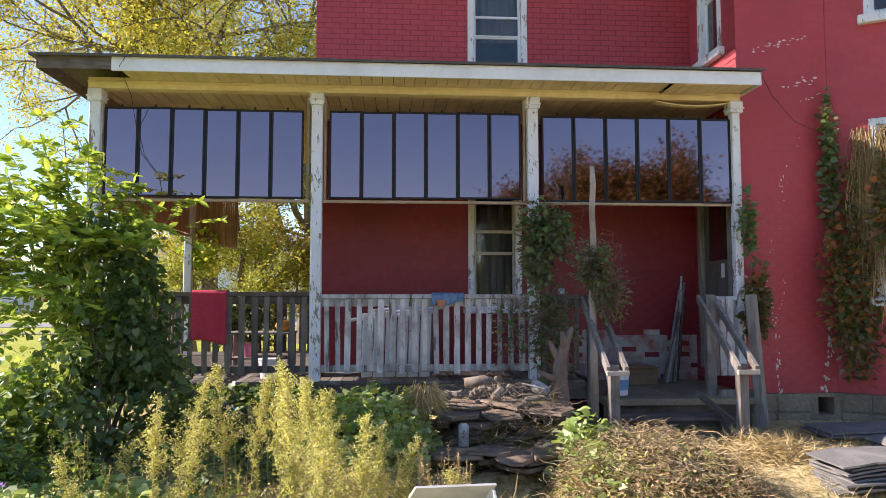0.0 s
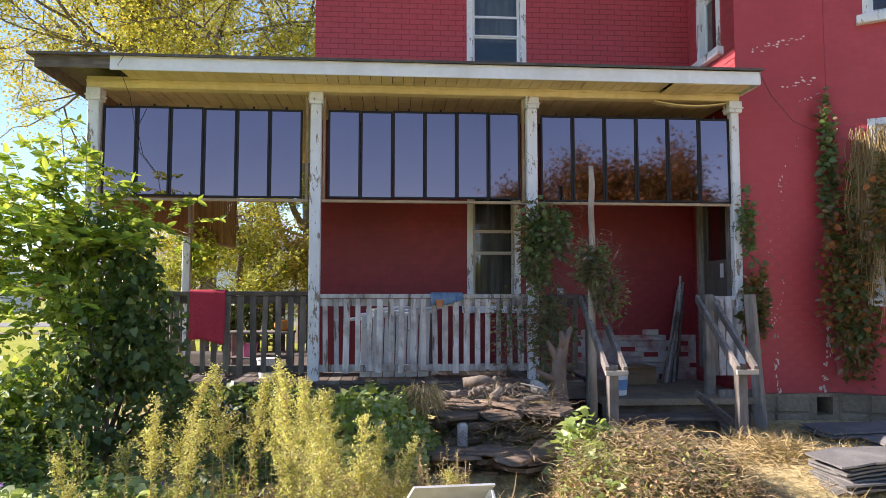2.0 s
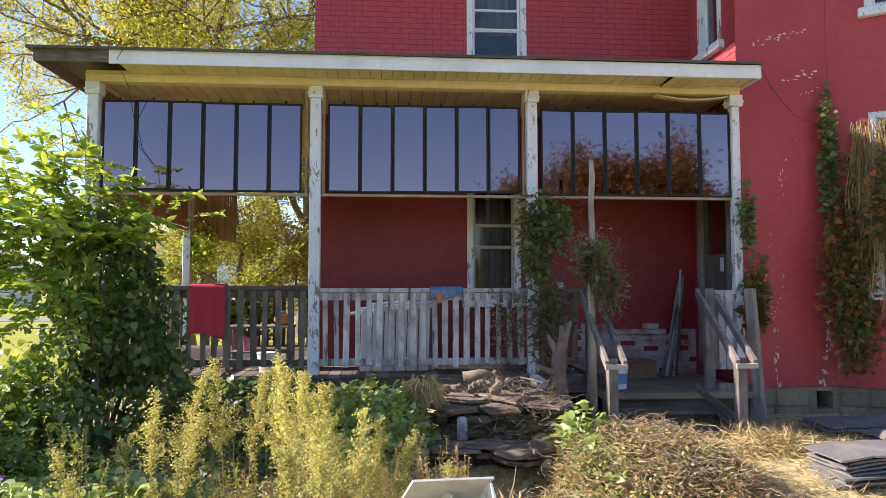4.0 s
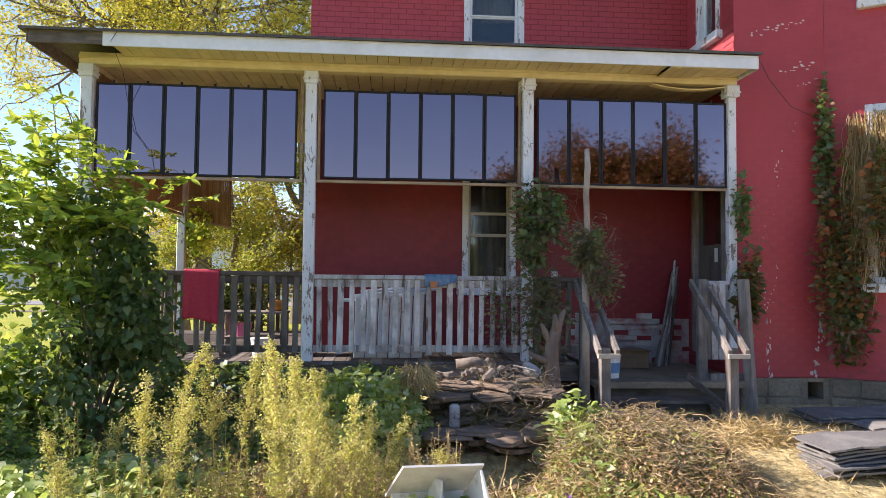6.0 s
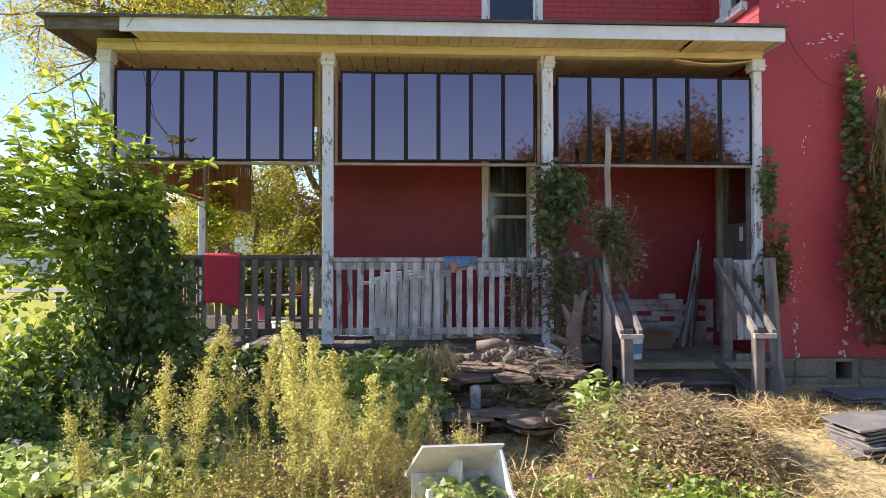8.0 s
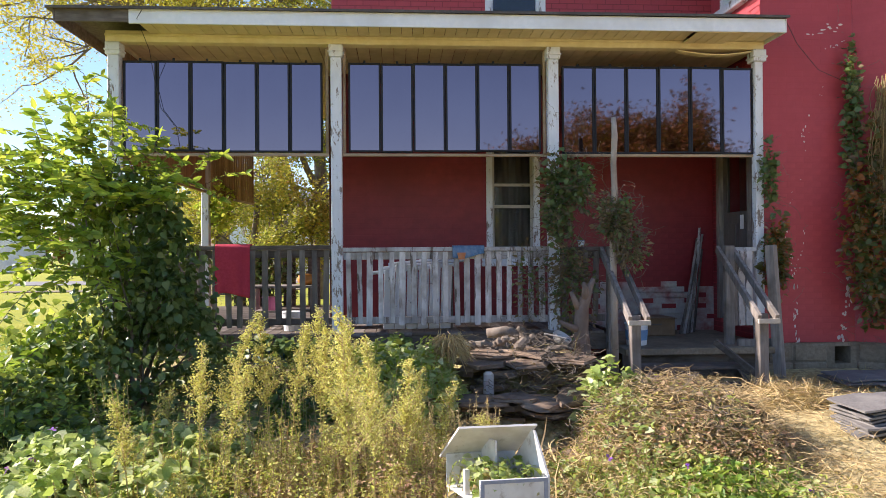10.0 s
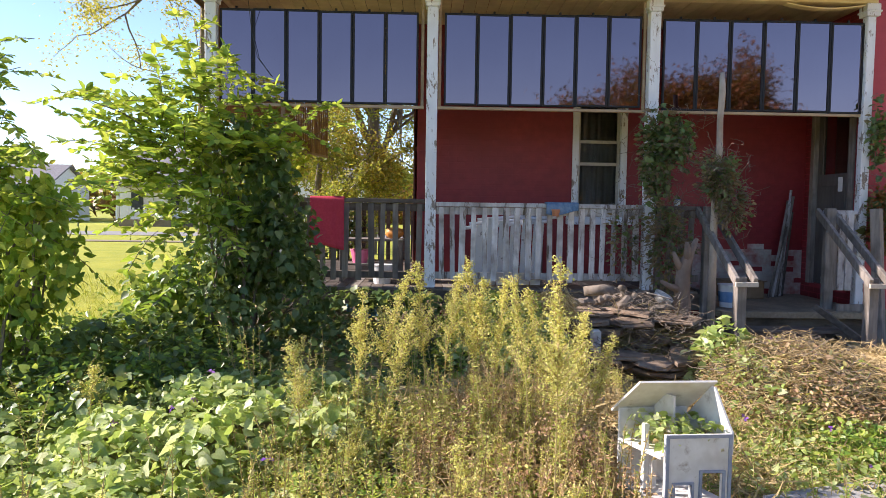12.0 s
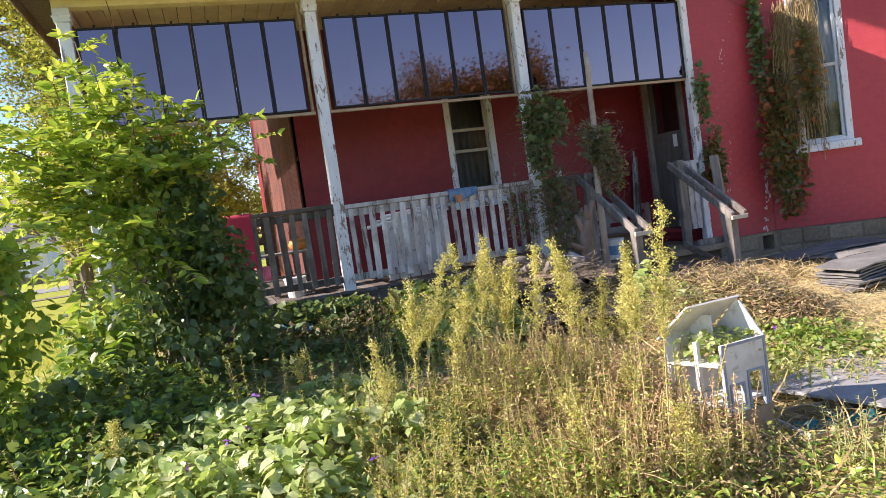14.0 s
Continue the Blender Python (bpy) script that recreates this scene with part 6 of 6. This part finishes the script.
PINK = surface("pink_plastic", (0.60, 0.12, 0.26), (0.66, 0.18, 0.32), None, 9, 4, 0.4, 0.1)


def lathe(profile, at, n=20, ribs=0, depth=0.0):
    g = Geo()
    k = len(profile)
    g.add([(at[0] + q * (1 - depth * abs(math.sin(ribs * math.pi * i / n))) * math.cos(6.2832 * i / n), at[1] + q * (1 - depth * abs(math.sin(ribs * math.pi * i / n))) * math.sin(6.2832 * i / n), at[2] + z) for q, z in profile for i in range(n)],
          [(j * n + i, j * n + (i + 1) % n, (j + 1) * n + (i + 1) % n, (j + 1) * n + i) for j in range(k - 1) for i in range(n)] + [tuple(range(n - 1, -1, -1)), tuple((k - 1) * n + i for i in range(n))])
    return g


pk = thing("pumpkin", "small orange pumpkin on the porch table", "pumpkin", (-1.32, 8.6, 1.05))
part("rind", lathe([(0.05, 0.0), (0.10, 0.025), (0.12, 0.07), (0.10, 0.12), (0.03, 0.14)], (-1.32, 8.6, 1.051), 32, 8, 0.07), PUMPKIN, pk, smooth=True)
part("stalk", Geo().tube([(-1.32, 8.6, 1.185), (-1.31, 8.6, 1.23)], [0.016, 0.011], 6), BARK, pk, "dry brown stalk")
tub = thing("plastic_tub", "pink plastic tub on the porch table shelf", "tub", (-1.75, 8.64, 0.74))
part("shell", lathe([(0.09, 0.0), (0.12, 0.16)], (-1.75, 8.64, 0.741)), PINK, tub)
part("rim", lathe([(0.126, 0.155), (0.126, 0.17)], (-1.75, 8.64, 0.741)), PINK, tub)
tub = thing("plastic_tub", "dirty white plastic tub on the porch deck", "tub", (-1.45, 8.3, DECK_Z))
part("shell", lathe([(0.10, 0.0), (0.13, 0.22)], (-1.45, 8.3, DECK_Z + 0.001)), PLASTIC_W, tub)
part("rim", lathe([(0.137, 0.215), (0.137, 0.23)], (-1.45, 8.3, DECK_Z + 0.001)), PLASTIC_W, tub)

# a loose soffit strip hanging in the end bay
wv = Geo()
n = 14
pts = [(3.15 + 0.95 * i / n, 3.835 - 0.05 * math.sin(3.1416 * i / n)) for i in range(n + 1)]
wv.add([(x, y, z) for y in (7.90, 8.0) for x, z in pts] + [(x, y, z - 0.012) for y in (7.90, 8.0) for x, z in pts],
       [(i, i + 1, n + 2 + i, n + 1 + i) for i in range(n)] + [(2 * n + 2 + i, 3 * n + 3 + i, 3 * n + 4 + i, 2 * n + 3 + i) for i in range(n)] + [(i, 2 * n + 2 + i, 2 * n + 3 + i, i + 1) for i in range(n)] + [(n + 1 + i, n + 2 + i, 3 * n + 4 + i, 3 * n + 3 + i) for i in range(n)])
tagged(part("loose_trim", wv, CREAM), "loose cream trim strip sagging under the porch beam", "trim")
rl = thing("far_railing", "dark weathered railing at the back of the side porch", "railing", (-2.2, 12.3, DECK_Z))
part("top_rail", Geo().box(-3.3, CORNER_X - 0.08, 12.26, 12.35, 1.46, 1.51, None, 0.005), DARK_WOOD, rl)
for i in range(15):
    x = -3.2 + 0.145 * i
    part("picket", Geo().box(x - 0.035, x + 0.035, 12.29, 12.315, 0.52, 1.458, None, 0.003), DARK_WOOD, rl)
# wires
BLACK_WIRE = surface("black_cable", (0.02, 0.02, 0.02), (0.03, 0.03, 0.03), None, 20, 2, 0.5, 0.0)
tagged(part("cable", Geo().tube([(4.2, 7.42, 4.04), (4.5, 7.7, 3.86), (4.9, 7.93, 3.62), (5.3, 7.95, 3.46), (5.42, 7.9, 3.40)], 0.0035, 5), BLACK_WIRE), "thin black cable strung to the wing wall", "cable")
tagged(part("cable", Geo().tube([(-2.86, 7.42, 4.07), (-2.93, 7.42, 3.95), (-2.9, 7.7, 3.7), (-2.92, 7.93, 3.4), (-2.85, 7.92, 3.1), (-2.7, 7.93, 2.9)], 0.0035, 5), BLACK_WIRE), "thin black cable hanging from the porch eave", "cable")


# ---- distance: road, houses, pole, woods ----
ASPHALT = surface("pale_asphalt", (0.20, 0.19, 0.18), (0.26, 0.25, 0.24), None, 3, 0.3, 0.9, 0.2)
tagged(part("road", Geo().box(-200, 200, 34, 39, -0.2, 0.02), ASPHALT), "pale grey street beyond the lawn", "road", kind="structure")
tagged(part("pavement", Geo().box(-200, -4, 27.5, 28.6, -0.2, 0.03), FOUNDATION), "pale concrete pavement across the lawn", "pavement", kind="structure")
SIDING = surface("white_lap_siding", (0.72, 0.72, 0.72), (0.80, 0.80, 0.80), None, 4, 0.5, 0.6, 0.1)
GREY_ROOF = surface("grey_house_roof", (0.16, 0.15, 0.16), (0.22, 0.21, 0.22), None, 6, 0.6, 0.9, 0.3)
DARK_PANE = surface("dark_window_pane", (0.03, 0.04, 0.05), (0.05, 0.06, 0.07), None, 4, 1, 0.1, 0.0)


def far_house(x0, x1, y, h, ridge, wall_mat, label, porch=True):
    t = thing("house", label, "house", ((x0 + x1) / 2, y, 0.0), "houses along the street")
    g = Geo().box(x0, x1, y, y + 8, -0.1, h)
    xm, ym = (x0 + x1) / 2, y + 4
    g.add([(x0, y, h), (x0, y + 8, h), (x0, ym, ridge), (x1, y, h), (x1, y + 8, h), (x1, ym, ridge)], [(0, 1, 2), (3, 5, 4)])
    part("wall", g, wall_mat, t)
    r = Geo()
    for s in (-1, 1):
        a, b = (x0 - 0.4, x1 + 0.4)
        e = ym + s * 4.5
        r.add([(a, e, h - 0.25), (b, e, h - 0.25), (b, ym, ridge + 0.05), (a, ym, ridge + 0.05), (a, e, h - 0.1), (b, e, h - 0.1), (b, ym, ridge + 0.2), (a, ym, ridge + 0.2)], [(0, 1, 2, 3), (4, 7, 6, 5), (0, 4, 5, 1), (0, 3, 7, 4), (1, 5, 6, 2)])
    part("roof", r, GREY_ROOF, t)
    n = int((x1 - x0) / 2.6)
    for i in range(n):
        cx = x0 + (i + 0.5) * (x1 - x0) / n
        if i == n // 2:
            part("door", Geo().box(cx - 0.5, cx + 0.5, y - 0.06, y + 0.02, 0.5, 2.6), DARK_WOOD, t)
        else:
            w = part("window", Geo().box(cx - 0.55, cx + 0.55, y - 0.05, y + 0.02, 1.1, 2.6), WHITE_TRIM, t)
            part("pane", Geo().box(cx - 0.45, cx + 0.45, y - 0.07, y - 0.052, 1.2, 2.5), DARK_PANE, w)
    if porch:
        part("porch_floor", Geo().box(x0 + 0.5, x1 - 0.5, y - 2, y - 0.06, 0.0, 0.5), FOUNDATION, t)
        part("porch_roof", Geo().box(x0 + 0.3, x1 - 0.3, y - 2.2, y - 0.06, 2.9, 3.05), GREY_ROOF, t)
        k = int((x1 - x0 - 1) / 0.4)
        for i in range(k):
            x = x0 + 0.6 + i * 0.4
            part("baluster", Geo().box(x, x + 0.12, y - 1.95, y - 1.88, 0.5, 1.35), WHITE_TRIM, t)
        for i in range(4):
            x = x0 + 0.7 + i * (x1 - x0 - 1.5) / 3
            part("porch_post", Geo().box(x - 0.1, x + 0.1, y - 1.86, y - 1.66, 0.5, 2.9), WHITE_TRIM, t)


far_house(-24, -13, 52, 3.6, 6.0, SIDING, "white clapboard house with a railed porch")
far_house(-46, -34, 60, 3.0, 5.0, SIDING, "low white house across the street")
far_house(-8.5, -5.0, 40.5, 3.4, 5.2, SIDING, "small white house seen past the porch", False)
pole = thing("utility_pole", "grey wooden utility pole by the street", "pole", (-11.5, 33, 0))
part("shaft", Geo().tube([(-11.5, 33, -0.2), (-11.5, 33, 5.6)], [0.11, 0.08], 8), GREY_WOOD, pole)
part("crossarm", Geo().box(-11.9, -11.1, 32.96, 33.04, 5.3, 5.37), GREY_WOOD, pole)

for k, (a, b, y0, n, hh, mat, lab) in enumerate(((-110, 40, 80, 16000, 8, TREE_LEAF, "far yellow-green woods behind the houses"), (-110, 10, 72, 6000, 5, ORANGE_LEAF, "far orange autumn trees behind the houses"), (-90, 90, -60, 14000, 6.5, TREE_LEAF, "far woods across the yard"))):
    r = np.random.default_rng(90 + k)
    cx = r.uniform(a, b, 46)
    ch = r.uniform(0.6, 1.0, 46) * hh
    i = r.integers(0, 46, n)
    u = r.normal(size=(n, 3))
    u /= np.linalg.norm(u, axis=1, keepdims=True)
    q = np.stack([cx[i] + u[:, 0] * ch[i] * 0.45, y0 + u[:, 1] * 3, ch[i] * 0.55 + u[:, 2] * ch[i] * 0.5], 1)
    q[:, 2] = np.maximum(q[:, 2], 0.1)
    tagged(part("far_woods", leaf_mesh("leaves", q, (0.7, 1.5), "oval", None, 0.3, 95 + k), mat), lab, "woods", kind="stuff")

# ---- deck planks ----
plank_meshes = []
for k in range(4):
    g = Geo().box(0, 0.136, 0, 1.43, -0.03, 0.0, None, 0.004)
    me = g.mesh("deck_plank")
    me.materials.append(DARK_WOOD if k else GREY_WOOD)
    plank_meshes.append(me)
x, k = -3.52, 0
while x < 2.2:
    ob = new("deck_plank", plank_meshes[k % 4])
    ob.parent = deck
    ob.matrix_basis = Matrix.Translation((x, 7.84, DECK_Z + rnd.uniform(-0.003, 0.003)))
    x += 0.14
    k += 1
g = Geo().box(-3.52, CORNER_X - 0.005, 9.285, 12.4, 0.47, 0.515)
part("side_planking", g, DARK_WOOD, deck)

# ---- paint flakes on the wing, as thin chips of bare white undercoat ----
CHIP = surface("bare_white_undercoat", (0.62, 0.52, 0.48), (0.72, 0.64, 0.60), None, 30, 6, 0.9, 0.2)
def chip(wall_ob, wall, u, z, w, h, seed):
    r = random.Random(seed)
    n = 9
    ring = [(w * 0.5 * math.cos(6.283 * i / n) * r.uniform(0.5, 1.1), h * 0.5 * math.sin(6.283 * i / n) * r.uniform(0.5, 1.1)) for i in range(n)]
    v = [wall.at(u + a, z + b, 0.0045) for a, b in ring] + [wall.at(u + a * 1.1, z + b * 1.1, 0.002) for a, b in ring]
    part("paint_chip", Geo().add(v, [tuple(range(n))] + [(i, n + i, n + (i + 1) % n, (i + 1) % n) for i in range(n)]), CHIP, wall_ob)


wing_ob = bpy.data.objects["wall_wing"]
rc = random.Random(12)
k = 0
for (u0, z0, u1, z1, n, w, h) in ((0.42, 0.33, 0.40, 1.05, 14, 0.035, 0.09), (0.40, 1.05, 0.28, 1.75, 12, 0.03, 0.05), (0.40, 1.05, 0.55, 1.7, 7, 0.025, 0.04), (0.98, 0.33, 1.12, 1.15, 20, 0.06, 0.10), (0.45, 2.6, 0.6, 3.1, 5, 0.03, 0.06), (0.15, 4.5, 0.9, 4.7, 14, 0.07, 0.035), (0.6, 4.05, 1.05, 4.2, 9, 0.08, 0.04), (0.8, 3.9, 1.1, 4.0, 6, 0.05, 0.03), (0.2, 1.5, 0.8, 3.5, 10, 0.02, 0.02)):
    for i in range(int(n * 1.5)):
        s = rc.random()
        chip(wing_ob, wing_wall, u0 + (u1 - u0) * s + rc.gauss(0, 0.02), z0 + (z1 - z0) * s + rc.gauss(0, 0.02), w * rc.uniform(0.25, 0.8), h * rc.uniform(0.25, 0.8), k)
        k += 1

# ---- bricks ----
def lay(wall, wall_ob, z0, z1, part_zone=None, limit=100, white=None, u0=0.0, u1=None, mat=RED):
    """Bricks over a wall: those in the zone one by one, the rest joined."""
    rest, pale, wash, singles = Geo(), Geo(), Geo(), {}
    m0, count = wall.axes(), 0
    for u, z, ln in wall.bricks(z0, z1, u0, u1):
        m = m0 @ Matrix.Translation((u, 0, z))
        if white and white(u, z):
            brick_geo(pale, m, ln, 0.0008)
            wash.box(u - JOINT, u + ln + JOINT, -0.0005, -0.0001, z - JOINT, z + BRICK_H + JOINT, m0)
        elif part_zone and part_zone(u, z) and count < limit and abs(ln - BRICK_L) < 1e-6:
            if "full" not in singles:
                g = Geo()
                brick_geo(g, Matrix.Identity(4), BRICK_L)
                me = bpy.data.meshes.new("brick")
                me.from_pydata(g.v, [], g.f)
                me.materials.append(mat)
                singles["full"] = me
            ob = new("brick", singles["full"])
            ob.parent = wall_ob
            ob.matrix_basis = m
            count += 1
        else:
            brick_geo(rest, m, ln, 0.0007 + 0.0004 * math.sin(u * 37 + z * 91))
    for g, mt, nm in ((rest, mat, "brickwork"), (pale, WHITEWASH, "bare_brickwork"), (wash, WHITEWASH, "whitewashed_joint")):
        if g.v:
            me = bpy.data.meshes.new(nm)
            me.from_pydata(g.v, [], g.f)
            tagged(part(nm, me, mt, wall_ob), kind="stuff")


def pale_patch(u, z):
    x = u + CORNER_X
    top = 0.98 + 0.12 * noise.noise((x * 3, z * 3, 5)) + 0.25 * noise.noise((x * 6, z * 9, 2))
    return x > 2.5 and z < top and noise.noise((x * 4, z * 7, 7)) > -0.22


lay(wing_wall, wing_ob, 0.33, 6.0, lambda u, z: 0.33 < z < 2.6, 130)
# Bricks under the porch roof use the shade-darkened red, those above it do not.
lay(main_wall, bpy.data.objects["wall_main"], 0.345, 4.2, lambda u, z: u > 3.3 and z < 2.2, 100, pale_patch, mat=RED_SHADED)
lay(main_wall, bpy.data.objects["wall_main"], 4.205, 6.2)
lay(bay_wall, bpy.data.objects["wall_bay"], 0.33, 6.2, lambda u, z: z < 1.4, 60, mat=RED)
lay(wing_side, bpy.data.objects["wall_wing_side"], 0.03, 4.2, mat=RED_SHADED)
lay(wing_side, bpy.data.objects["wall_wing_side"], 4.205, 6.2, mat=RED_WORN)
